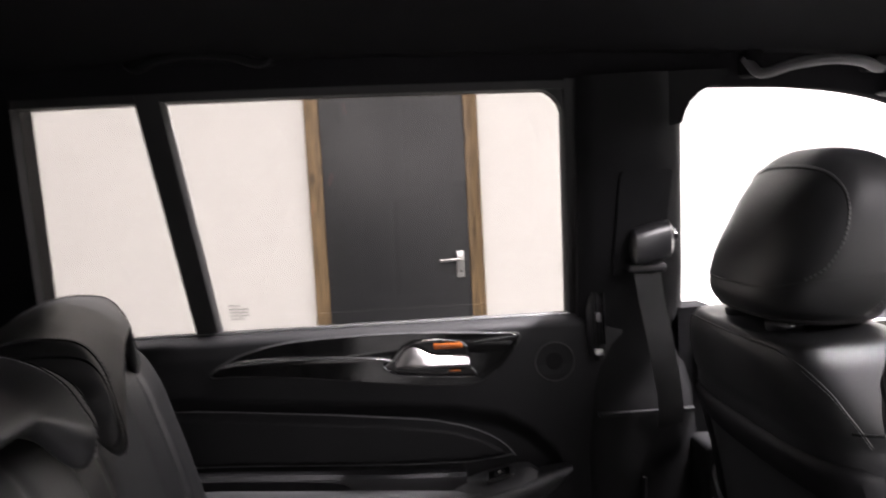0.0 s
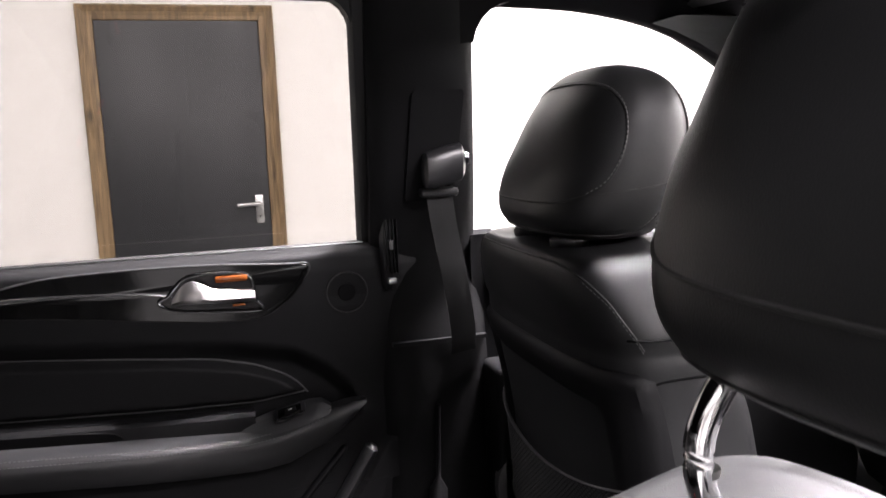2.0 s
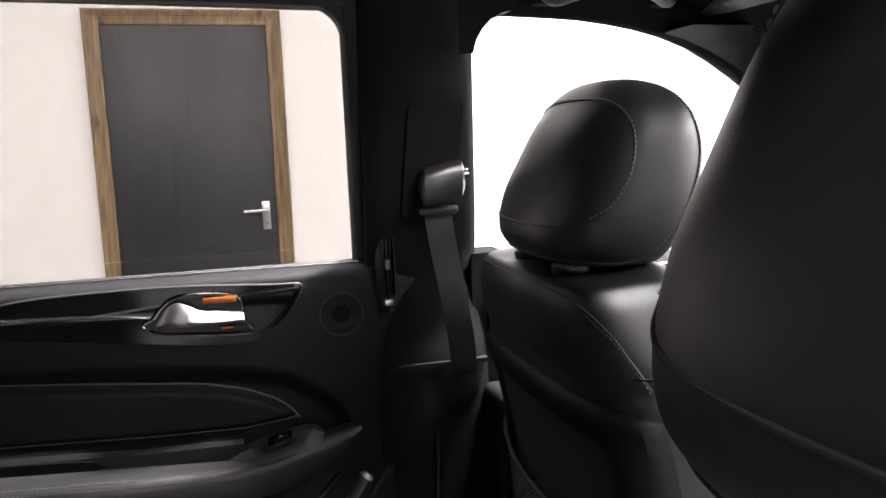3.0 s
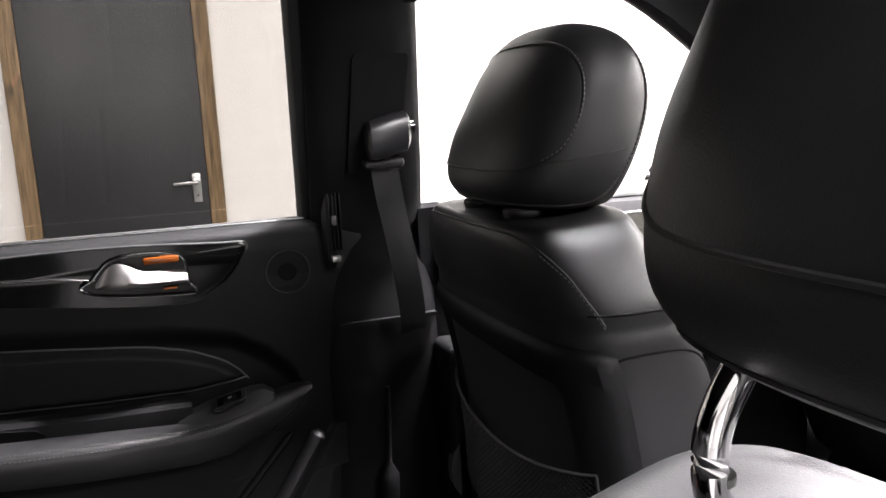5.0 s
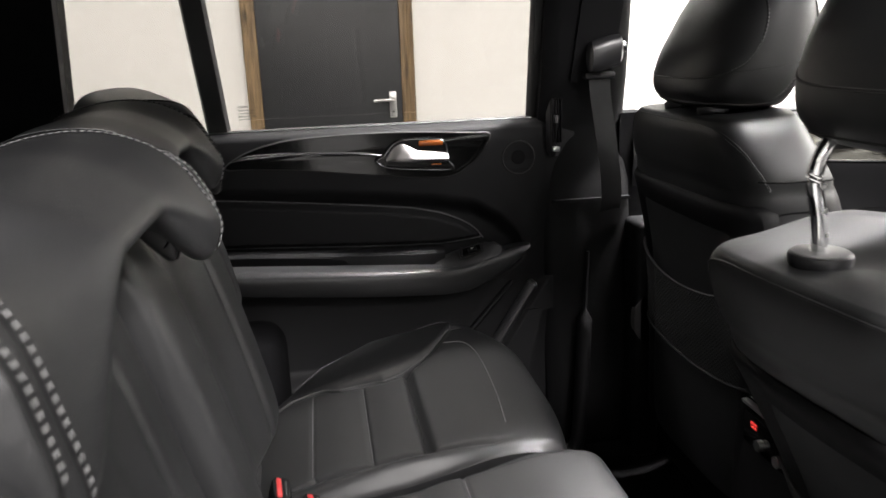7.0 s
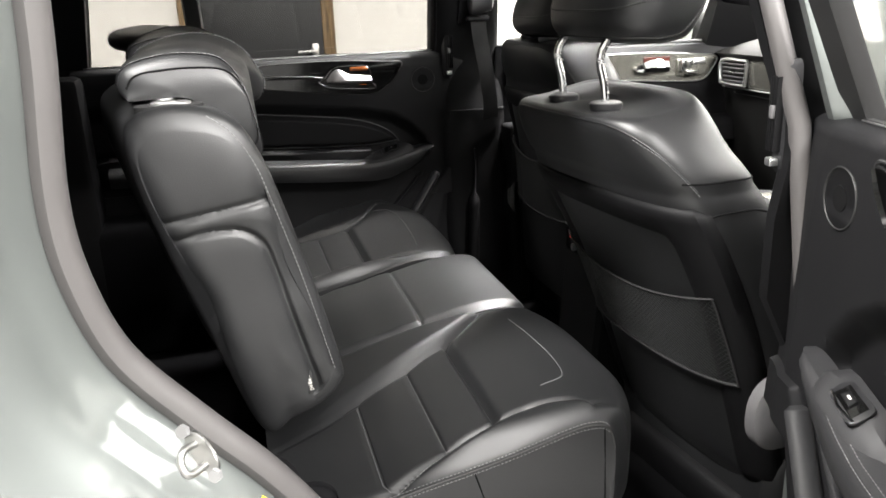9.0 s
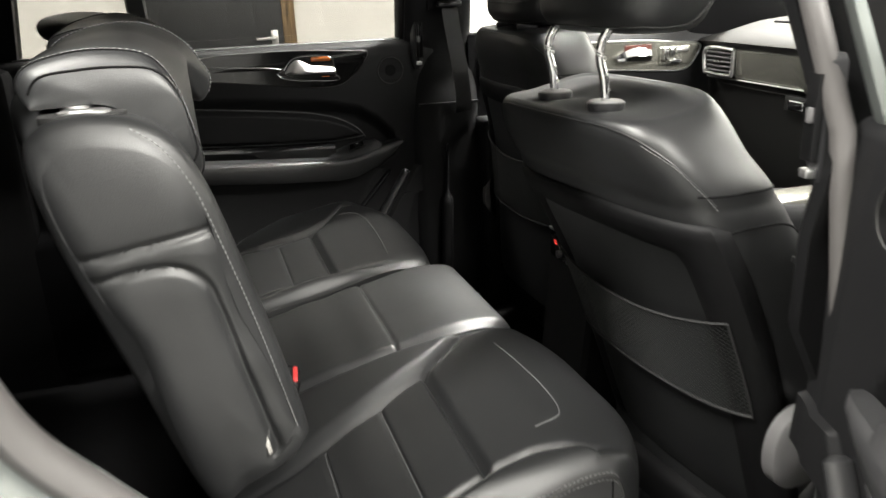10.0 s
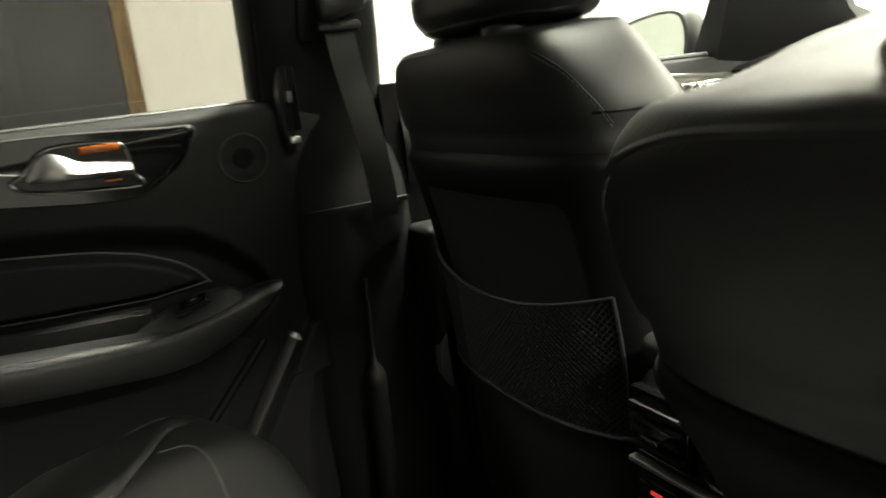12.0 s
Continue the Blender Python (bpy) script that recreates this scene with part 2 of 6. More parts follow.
def room():
    part("floor", box(X0, X1, Y0, WALL_Y, -0.1, 0.0, 0), CONCRETE)["kind"] = "structure"
    tagged(bpy.data.objects["floor"], "grey painted concrete garage floor", "floor")
    wall = bmesh.new()
    for a in ((X0, LEAF0 - 0.03, 0, H), (LEAF1 + 0.03, X1, 0, H), (LEAF0 - 0.03, LEAF1 + 0.03, LEAF_TOP + 0.03, H)):
        box(a[0], a[1], WALL_Y, WALL_Y + 0.12, a[2], a[3], 0, bm=wall)
    tagged(part("wall_north", wall, WHITE_WALL, smooth=False), "white painted plaster wall behind the car", "wall", kind="structure")
    # the south wall is unseen; its grey cuts the light bounced into the car
    for name, b in (("wall_south", (X0, X1, Y0 - 0.1, Y0, 0, H)), ("wall_west", (X0 - 0.1, X0, Y0, WALL_Y, 0, H)), ("wall_east", (X1, X1 + 0.1, Y0, WALL_Y, 0, H))):
        tagged(part(name, box(*b, 0), GREY_WALL if name == "wall_south" else WHITE_WALL, smooth=False), "unseen plain wall, greyed to bounce less light" if name == "wall_south" else "plain white painted wall", "wall", kind="structure")
    tagged(part("ceiling", box(X0, X1, Y0, WALL_Y, H, H + 0.1, 0), WHITE_CEIL, smooth=False), "plain white ceiling", "ceiling", kind="structure")


def room_door():
    d = thing("door_1", "closed dark grey flush door in a brown pine frame", "door", kind="structure")
    part("door_leaf", box(LEAF0, LEAF1, WALL_Y - 0.012, WALL_Y + 0.03, 0.005, LEAF_TOP, 0.002), DOOR_GREY, d)
    for x0, x1 in ((LEAF0 - 0.028, LEAF0 - 0.002), (LEAF1 + 0.002, LEAF1 + 0.028)):
        part("door_lining", box(x0, x1, WALL_Y - 0.015, WALL_Y + 0.1, 0, LEAF_TOP + 0.028, 0.002), WOOD, d)
    part("door_lining", box(LEAF0 - 0.002, LEAF1 + 0.002, WALL_Y - 0.015, WALL_Y + 0.1, LEAF_TOP + 0.002, LEAF_TOP + 0.028, 0.002), WOOD, d)
    prof = [(0, 0), (0, 0.010), (0.008, 0.014), (0.03, 0.016), (0.034, 0.020), (0.044, 0.021), (0.052, 0.026), (0.060, 0.026), (0.064, 0.02), (0.064, 0)]
    zt = LEAF_TOP + 0.015
    for x, s in ((LEAF0 - 0.015, -1), (LEAF1 + 0.015, 1)):
        secs = []
        for z, out in ((0.0, 0), (zt, 1)):
            secs.append([Vector((x + s * u, WALL_Y - 0.001 - v, z + (u if out else 0))) for u, v in prof])
        part("architrave", loft(secs), WOOD, d)
    secs = []
    for x, s in ((LEAF0 - 0.015, -1), (LEAF1 + 0.015, 1)):
        secs.append([Vector((x + s * u, WALL_Y - 0.001 - v, zt + u)) for u, v in prof])
    part("architrave", loft(secs), WOOD, d)
    hx = LEAF1 - 0.055
    h = part("handle", box(hx - 0.021, hx + 0.021, WALL_Y - 0.022, WALL_Y - 0.012, 0.95, 1.1, 0.004), SATIN, d, "satin silver lever handle on a back plate")
    lever = tube(smooth_path([(hx, WALL_Y - 0.02, 1.055), (hx, WALL_Y - 0.055, 1.055), (hx - 0.03, WALL_Y - 0.066, 1.055), (hx - 0.115, WALL_Y - 0.06, 1.052)]), 0.0095, 10)
    part("lever", lever, SATIN, h)
    part("keyhole", tube([(hx, WALL_Y - 0.021, 0.985), (hx, WALL_Y - 0.0235, 0.985)], 0.006, 12, up=(1, 0, 0)), RUBBER, h)


room()
room_door()


# ---- car body ----
def side_y(z):
    """Distance of the inner skin of the car's side from its middle, by height."""
    return 0.72 - 0.44 * (z - 1.21) if z > 1.21 else 0.74


TOP = [(-2.3, 1.56), (-1.2, 1.595), (-0.6, 1.6), (0.0, 1.592), (0.22, 1.582), (0.40, 1.572), (0.56, 1.537), (0.75, 1.44), (1.0, 1.29), (1.2, 1.17)]
ROOF_OPEN = (0.18, 0.52, 0.26)      # glass roof opening, added to let lamp light in: from, to, half width
car = thing("car_body", "silver estate car shell with black interior trim", "car")


def top_z(x):
    return spline_table(TOP, x)[0]


def cut_roof(bm):
    x0, x1, w = ROOF_OPEN
    gone = [f for f in bm.faces if x0 < f.calc_center_median().x < x1 and abs(f.calc_center_median().y) < w]
    bmesh.ops.delete(bm, geom=gone, context="FACES")
    return bm


def rails():
    for sd in (1, -1):
        secs = []
        for i in range(70):
            x = -2.2 + 3.4 * i / 69
            z = top_z(x)
            y = side_y(z)
            k = 1.0 if x < 0.5 else max(0.55, 1 - (x - 0.5) * 0.9)
            prof = [(0.02, 0.0), (0.0, -0.004), (-0.012, 0.0), (-0.03, 0.02 * k), (-0.055, 0.05 * k), (-0.065, 0.075 * k), (0.0, 0.10 * k), (0.05, 0.05 * k)]
            secs.append([Vector((x, sd * (y + a), z + b)) for a, b in prof])
        part("roof_rail", loft(secs), LINER, car)
    # headliner
    bm = bmesh.new()
    secs = []
    for i in range(115):
        x = -2.2 + 2.85 * i / 114
        row = []
        ze = top_z(x) + 0.055
        ye = side_y(top_z(x)) - 0.05
        for j in range(51):
            v = -1 + 2 * j / 50
            row.append(Vector((x, v * ye, ze + 0.035 * (1 - abs(v) ** 2.4))))
        secs.append(row)
    loft(secs, closed=False, bm=bm)
    cut_roof(bm)
    ob = part("headliner", bm, LINER, car, "black cloth headliner")
    mod = ob.modifiers.new("thick", "SOLIDIFY")
    mod.thickness, mod.offset = 0.03, 0


rails()


RIGHT_X = 0.052        # the driver's side pillar stands this much further forward


def pillar(sd):
    """The trim of the pillar between the doors, leaning with the side."""
    secs = []
    sx, out = (0.0, 0.03) if sd > 0 else (RIGHT_X, 0.004)
    for i in range(12):
        z = 0.45 + (1.60 - 0.45) * i / 11
        y = side_y(z) - (0.01 if z > 1.1 else 0.03)
        x0 = sx + (0.052 - max(0, z - 1.2) * 0.07 if z > 0.95 else 0.052 + (0.95 - z) * 0.05)
        x0 += 0.075 * smoothstep(0.98, 0.80, z) if sd < 0 else 0
        x1 = 0.237 - (z - 1.2) * 0.135 if z > 1.0 else 0.255 + (1.0 - z) * 0.15
        prof = [(x0, out), (x0, -0.012), (x0 + 0.008, -0.022), (x0 + 0.03, -0.032), (x1 - 0.05, -0.036), (x1 - 0.015, -0.028), (x1, -0.012), (x1, out)]
        secs.append([Vector((px, sd * (y + py), z)) for px, py in prof])
    o = [(0.15, 1.60), (0.15, 1.52)] + [(0.19 + 0.055 - 0.055 * math.cos(a), 1.525 + 0.055 * math.sin(a)) for a in (0.0, 0.3, 0.6, 0.9, 1.2, 1.5)] + [(0.25, 1.60)]
    part("window_corner_trim", loft([[Vector((x, sd * (side_y(z) + e), z)) for x, z in o] for e in (-0.04, 0.02)]), PLASTIC, car)
    part("pillar_step", loft([[Vector((x, sd * (0.745 - 0.078 + e), z)) for x, z in ((0.075 + sx, 1.035), (0.245, 1.035), (0.243, 1.042), (0.075 + sx, 1.042))] for e in (0.0, 0.02)]), PLASTIC, car)
    if sd > 0:
        part("pillar_edge_cover", loft([[Vector((x, y, z)) for x, y in ((0.225, 0.69), (0.285, 0.69), (0.285, 0.76), (0.225, 0.76))] for z in (0.45, 0.9, 1.215)]), CARPET, car)
        part("pillar_lower_trim", tube(smooth_path([(0.146, 0.655, 0.93), (0.140, 0.650, 0.80), (0.135, 0.646, 0.68), (0.128, 0.640, 0.56), (0.115, 0.628, 0.49), (0.07, 0.622, 0.46), (-0.02, 0.63, 0.455)], 6), [0.004] * 7 + [0.016] * 30, 14, up=(0, 1, 0)), PLASTIC, car, "rounded black pillar foot trim")
        part("pillar_foot_cover", box(0.238, 0.30, 0.606, 0.688, 0.45, 0.995, 0.012, 3), PLASTIC, car)
    return part("pillar_trim", loft(secs), PLASTIC, car, "black grained pillar trim")


for sd in (1, -1):
    pillar(sd)


def front_pillar(sd):
    """The sloping trim between the front side glass and the windscreen."""
    secs = []
    for i in range(16):
        x = 0.50 + 0.72 * i / 15
        z = top_z(x)
        y = side_y(z)
        k = smoothstep(0.48, 0.66, x)
        secs.append([Vector((x + dx * k, sd * (y + dy), z + dz * k)) for dx, dy, dz in ((0.0, 0.012, 0.0), (0.004, -0.02, 0.004), (0.03, -0.055, 0.02), (0.085, -0.085, 0.05), (0.13, -0.06, 0.07), (0.14, 0.0, 0.075), (0.08, 0.03, 0.05))])
    p = part("front_pillar_trim", loft(secs), PLASTIC, car, "black sloping windscreen pillar trim")
    o = [(0.932, 1.15), (0.926, 1.315), (1.01, 1.300), (1.10, 1.288), (1.20, 1.262), (1.265, 1.224), (1.32, 1.17), (1.30, 1.15)]
    part("pillar_foot", loft([[Vector((x, sd * (side_y(z) - 0.045 * smoothstep(0.93, 1.10, x) + e), z)) for x, z in o] for e in (-0.024, -0.020, 0.006)]), PLASTIC, p)
    z = top_z(0.80)
    part("airbag_badge", slab([(-0.016, -0.006), (0.016, -0.006), (0.016, 0.006), (-0.016, 0.006)], (0.845, sd * (side_y(z) - 0.072), z + 0.028), (0.86, 0, -0.5), (0.25, sd * -0.6, 0.45), -0.004 * sd, 0.001), GREYPL, p)


for sd in (1, -1):
    front_pillar(sd)


def tub():
    part("floor_pan", box(-2.3, 1.3, -0.78, 0.78, 0.36, 0.43, 0.01), CARPET, car, "black carpeted floor")
    part("tunnel", box(-0.5, 1.3, -0.11, 0.11, 0.42, 0.52, 0.03, 4), CARPET, car)
    for sd in (1, -1):
        part("sill", box(-0.45, 1.3, sd * 0.66, sd * 0.82, 0.36, 0.47, 0.015), PLASTIC, car)
    part("tailgate_panel", box(-2.35, -2.28, -0.78, 0.78, 0.4, 1.15, 0.01), PLASTIC, car)
    part("front_bulkhead", box(1.28, 1.34, -0.8, 0.8, 0.4, 1.1, 0.01), PLASTIC, car)
    for sd in (1, -1):
        part("rear_quarter_trim", box(-2.3, -0.922, sd * 0.72, sd * 0.80, 0.4, 1.22, 0.01), PLASTIC, car)
        part("rear_side_trim", box(-2.3, -0.89, sd * 0.60, sd * 0.70, 0.4, 1.20, 0.02), PLASTIC, car)
        o = [(-1.02, 0), (-0.88, 0), (-0.80, 0.43), (-0.95, 0.44)]
        secs = [[Vector((x, sd * (side_y(1.21 + h) + d), 1.21 + h)) for x, h in o] for d in (-0.02, 0.05)]
        part("rear_pillar_trim", loft(secs), PLASTIC, car)
        # unseen rear panes, added dark to keep light out of the cabin
        o = [(-2.28, 1.19), (-0.93, 1.19), (-0.84, 1.61), (-2.28, 1.57)]
        part("rear_side_glass", loft([[Vector((x, sd * (side_y(z) + e), z)) for x, z in o] for e in (0.016, 0.022)]), DARK_GLASS, car, "unseen dark side glass that keeps light out", smooth=False)
        part("rear_corner_pillar", loft([[Vector((x, sd * (side_y(z) + e), z)) for x, z in ((-2.34, 1.14), (-2.2, 1.14), (-2.2, 1.60), (-2.34, 1.58))] for e in (-0.03, 0.03)]), PLASTIC, car)
    # likewise unseen, darkened to stop light from behind
    part("rear_screen", box(-2.325, -2.318, -0.74, 0.74, 1.13, 1.60, 0), DARK_GLASS, car, "unseen dark rear glass that keeps light out", smooth=False)


tub()


# ---- pillar fittings ----
def pillar_vent(sd):
    """An upright air outlet on the pillar between the doors."""
    h = thing("pillar_vent", "black upright air vent with slats on the door pillar", "air vent", "pillar vents")
    x0, y, z0, z1 = (0.062 if sd > 0 else 0.062 + RIGHT_X), sd * 0.672, 1.135, 1.275
    ring = [(0.0, 0.0), (0.004, 0.016), (0.016, 0.022), (0.028, 0.016), (0.032, 0.0)]
    o = []
    for z, k in ((z0, 0.55), (z0 + 0.01, 0.9), (z0 + 0.03, 1), (z1 - 0.03, 1), (z1 - 0.008, 0.9), (z1, 0.5)):
        o.append([Vector((x0 + 0.016 + (u - 0.016) * k, y + sd * 0.012 - sd * v * k, z)) for u, v in ring])
    part("housing", loft(o), SATINBLACK, h)
    for i in range(4):
        xx = x0 + 0.006 + i * 0.006
        part("slat", box(xx, xx + 0.0022, y - sd * 0.0145, y - sd * 0.003, z0 + 0.03, z1 - 0.02, 0.0006), PLASTIC, h)
    part("vent_tab", box(x0 + 0.010, x0 + 0.018, y - sd * 0.018, y - sd * 0.006, 1.205, 1.221, 0.002), GREYPL, h, "small adjusting tab")
    part("wheel", box(x0 + 0.008, x0 + 0.022, y - sd * 0.016, y - sd * 0.004, z0 + 0.012, z0 + 0.022, 0.002), SATIN, h)
    return h


pillar_vent(1)
vent = pillar_vent(-1)
vent.matrix_basis = Matrix.Translation((0.108, -0.706, 0)) @ pose(0, 0, 0, 0, 0, 78) @ Matrix.Translation((-0.130, 0.672, 0))


def seat_belt():
    b = thing("seat_belt", "black seat belt with height adjuster on the door pillar", "seat belt")
    # adjuster plate
    secs = []
    for z in (1.285, 1.29, 1.452, 1.457):
        k = 0.004 if z in (1.285, 1.457) else 0.0
        y = side_y(z) - 0.046
        secs.append([Vector((0.098 + k, y + 0.01, z)), Vector((0.098 + k, y - 0.004, z)), Vector((0.180 - k, y - 0.004, z)), Vector((0.180 - k, y + 0.01, z))])
    part("adjuster_plate", loft(secs), PLASTIC, b)
    # guide loop cover
    secs = []
    for x, k in ((0.118, 0.55), (0.122, 0.9), (0.135, 1.0), (0.16, 1.0), (0.178, 0.95), (0.184, 0.6)):
        ring = super_ring(0, 0, 0, 0.021 * k, 0.031 * k, 3, 20)
        dz = 0.012 * smoothstep(0.12, 0.185, x)
        secs.append([Vector((x, side_y(1.34) - 0.072 + p.x, 1.335 + dz + p.y)) for p in ring])
    part("guide_cover", loft(secs), SATINBLACK, b, "glossy belt guide cover")
    part("guide_bolt", tube([(0.184, side_y(1.34) - 0.074, 1.352), (0.190, side_y(1.34) - 0.074, 1.352)], 0.011, 14), CHROME, b)
    part("guide_slot", box(0.118, 0.180, side_y(1.3) - 0.078, side_y(1.3) - 0.050, 1.292, 1.306, 0.005), SATINBLACK, b)
    path = [(0.150, side_y(1.30) - 0.064, 1.30), (0.160, 0.625, 1.24), (0.176, 0.632, 1.16), (0.190, 0.642, 1.08), (0.198, 0.660, 1.03), (0.205, 0.70, 0.99)]
    secs = []
    for p in smooth_path(path, 6):
        w, th = 0.023, 0.0012
        secs.append([p + Vector((-w, -0.004, 0)), p + Vector((w, 0.004, 0)), p + Vector((w, 0.004 + th, 0)), p + Vector((-w, -0.004 + th, 0))])
    part("webbing", loft(secs), BELT, b)
    return b


seat_belt()


# ---- doors ----
SHOULDER = [(-0.95, 1.125), (-0.606, 1.112), (-0.35, 1.092), (-0.18, 1.075), (-0.09, 1.056), (-0.04, 1.025), (0.0, 0.985), (0.02, 0.94), (0.03, 0.88)]
INSERT_TOP = [(-0.95, 1.09), (-0.62, 1.082), (-0.28, 1.047), (-0.18, 1.030), (-0.125, 1.010), (-0.09, 0.988), (-0.068, 0.962), (0.12, 0.962)]
INSERT_LOW = [(-0.95, 0.985), (-0.58, 0.974), (-0.284, 0.957), (-0.156, 0.953), (-0.068, 0.962), (0.12, 0.962)]
ARM_TOP = [(-0.95, 0.955), (-0.58, 0.946), (-0.35, 0.930), (-0.17, 0.917), (-0.12, 0.920), (-0.06, 0.935), (0.0, 0.950), (0.02, 0.953), (0.12, 0.953)]
ARM_LOW = [(-0.95, 0.905), (-0.58, 0.893), (-0.30, 0.868), (-0.16, 0.855), (-0.11, 0.858), (-0.05, 0.880), (0.0, 0.912), (0.02, 0.93), (0.12, 0.945)]


def door_y(x, z):
    """How far from the car's middle the inner skin of the rear door lies."""
    y = lerp_table([(0.4, 0.705), (0.55, 0.70), (0.75, 0.694), (0.95, 0.690), (1.05, 0.684), (1.12, 0.682), (1.175, 0.683), (1.198, 0.686), (1.206, 0.693), (1.211, 0.712), (1.214, 0.74)], z)[0]
    zs, it, il, at, al = (lerp_table(t, x)[0] for t in (SHOULDER, INSERT_TOP, INSERT_LOW, ARM_TOP, ARM_LOW))
    front = 1 - smoothstep(0.0, 0.03, x)
    inside = smoothstep(0.0, 0.045, zs - z) * front
    y += 0.030 * inside * smoothstep(-0.01, 0.02, z - al)
    pad = smoothstep(0.0, 0.016, it - z) * smoothstep(0.0, 0.014, z - il) * (1 - smoothstep(-0.09, -0.06, x))
    y -= 0.018 * pad
    # the panel steps back to the door pocket behind the rib
    d = (x + 0.068) - (z - 0.696) * 0.60
    if z < 0.875:
        y += 0.008 * smoothstep(-0.06, -0.09, d) - 0.010 * smoothstep(0.02, 0.03, d)
        if d < -0.09:
            y -= 0.03 * smoothstep(0.70, 0.66, z)
    return y


def rear_door(name, label):
    """A rear door, built closed on the left of the car with its hinge edge in front."""
    d = thing(name, label, "car door", "rear doors")
    bm = bmesh.new()
    nx, nz = 200, 220
    secs = []
    for i in range(nx + 1):
        u = i / nx
        row = []
        for j in range(nz + 1):
            z = 0.47 + (1.214 - 0.47) * j / nz
            xe = lerp_table([(0.4, 0.0), (0.70, 0.030), (0.797, 0.056), (0.803, 0.112), (0.97, 0.088), (1.15, 0.058), (1.2, 0.047), (1.22, 0.044)], z)[0]
            x = -0.92 + (xe + 0.92) * u
            y = door_y(x, z)
            row.append(Vector((x, y, z)))
        secs.append(row)
    for a, b in ((0.016, 0.006), (0.034, 0.010), (0.052, 0.012), (0.058, 0.04)):      # flange by the hinges
        secs.append([Vector((max(p.x + a, (0.075 + a) if p.z > 0.8 else -1), p.y + b * (1 if p.z > 0.8 else 1.5), p.z)) for p in secs[nx]])
    loft(secs, closed=False, bm=bm)
    skin = part("door_skin", bm, SOFT, d, "black soft-touch door panel")
    part("door_shell", box(-0.92, 0.105, 0.735, 0.80, 0.47, 1.190, 0.004), PLASTIC, d)
    part("hinge_flange", box(-0.02, 0.150, 0.730, 0.742, 0.46, 0.806, 0.003), PAINT, d, "painted lower hinge flange")
    part("outer_panel", box(-0.93, 0.115, 0.802, 0.88, 0.45, 1.10, 0.02, 3), PAINT, d, "silver painted outer panel")

    def bar(p, q, w, nm="window_bar"):
        o = []
        for x, z in (p, q):
            y = side_y(z)
            o.append([Vector((x - w / 2, y - 0.008, z)), Vector((x - w / 2 + 0.005, y - 0.016, z)), Vector((x + w / 2 - 0.005, y - 0.016, z)), Vector((x + w / 2, y - 0.008, z)), Vector((x + w / 2, y + 0.006, z)), Vector((x - w / 2, y + 0.006, z))])
        return part(nm, loft(o), RUBBER, d)
    bar((-0.597, 1.205), (-0.610, 1.605), 0.044)
    bar((0.063, 1.205), (0.031, 1.605), 0.056, "front_frame")
    bar((-0.918, 1.205), (-0.842, 1.605), 0.04, "rear_frame")
    o = []
    for i in range(14):
        x = -0.82 + 0.84 * i / 13
        z = top_z(x)
        y = side_y(z)
        o.append([Vector((x, y - 0.012, z - 0.006)), Vector((x, y - 0.02, z + 0.012)), Vector((x, y, z + 0.03)), Vector((x, y + 0.03, z + 0.012)), Vector((x, y + 0.03, z - 0.006))])
    part("top_frame", loft(o), RUBBER, d)
    # rounded upper front corner of the glass
    zc = 1.588
    o = [(0.012, zc), (0.012, zc - 0.05)] + [(0.012 - 0.045 + 0.045 * math.cos(a), zc - 0.05 + 0.05 * math.sin(a)) for a in (0.0, 0.3, 0.6, 0.9, 1.2, 1.5)]
    secs = [[Vector((x, side_y(z) + e, z)) for x, z in o] for e in (-0.01, 0.02)]
    part("frame_corner", loft(secs), RUBBER, d)
    for nm, o in (("window_glass", [(-0.575, 1.2), (0.04, 1.2), (0.01, 1.6), (-0.588, 1.6)]), ("quarter_glass", [(-0.905, 1.2), (-0.618, 1.2), (-0.63, 1.6), (-0.825, 1.6)])):
        secs = [[Vector((x, side_y(z) + e, z)) for x, z in o] for e in (0.008, 0.012)]
        g = part(nm, loft(secs), TINT, d, "lightly tinted side glass", smooth=False)
        g.visible_shadow = False
        if nm == "window_glass":
            bm = bmesh.new()
            for k, (w, zz) in enumerate(((0.020, 1.262), (0.034, 1.255), (0.030, 1.249), (0.034, 1.243), (0.026, 1.237))):
                y = side_y(zz) + 0.006
                box(-0.555, -0.555 + w, y - 0.0004, y + 0.0004, zz, zz + 0.0028, 0, bm=bm)
            part("etched_mark", bm, ETCHED, g, "pale etched glass mark", smooth=False)
    part("belt_lip", tube([(x, 0.724, 1.211) for x in (-0.89, -0.6, -0.3, 0.045)], 0.0055, 8), RUBBER, d)
    part("belt_chrome", tube([(x, 0.716, 1.2135) for x in (-0.89, -0.6, -0.3, 0.040)], 0.0012, 6), SATIN, d)
    # gloss trim
    o = smooth_path([(-0.587, 1.147, 0), (-0.555, 1.170, 0), (-0.50, 1.188, 0), (-0.42, 1.198, 0), (-0.25, 1.1995, 0), (-0.10, 1.191, 0), (-0.058, 1.187, 0), (-0.072, 1.160, 0), (-0.100, 1.130, 0), (-0.138, 1.109, 0), (-0.20, 1.108, 0), (-0.30, 1.119, 0), (-0.44, 1.137, 0), (-0.54, 1.145, 0)], 6, True)
    trim = part("trim_insert", slab([(-p.x, p.y) for p in o], (0, 0.688, 0), (-1, 0, 0), (0, 0, 1), -0.009, 0.004, 3), GLOSS, d, "gloss black trim insert")
    part("trim_shadow_gap", tube([Vector((p.x, 0.683, p.y)) for p in o], 0.0028, 6, True, up=(0, 1, 0)), RUBBER, trim)
    # chrome blade along the trim
    secs = []
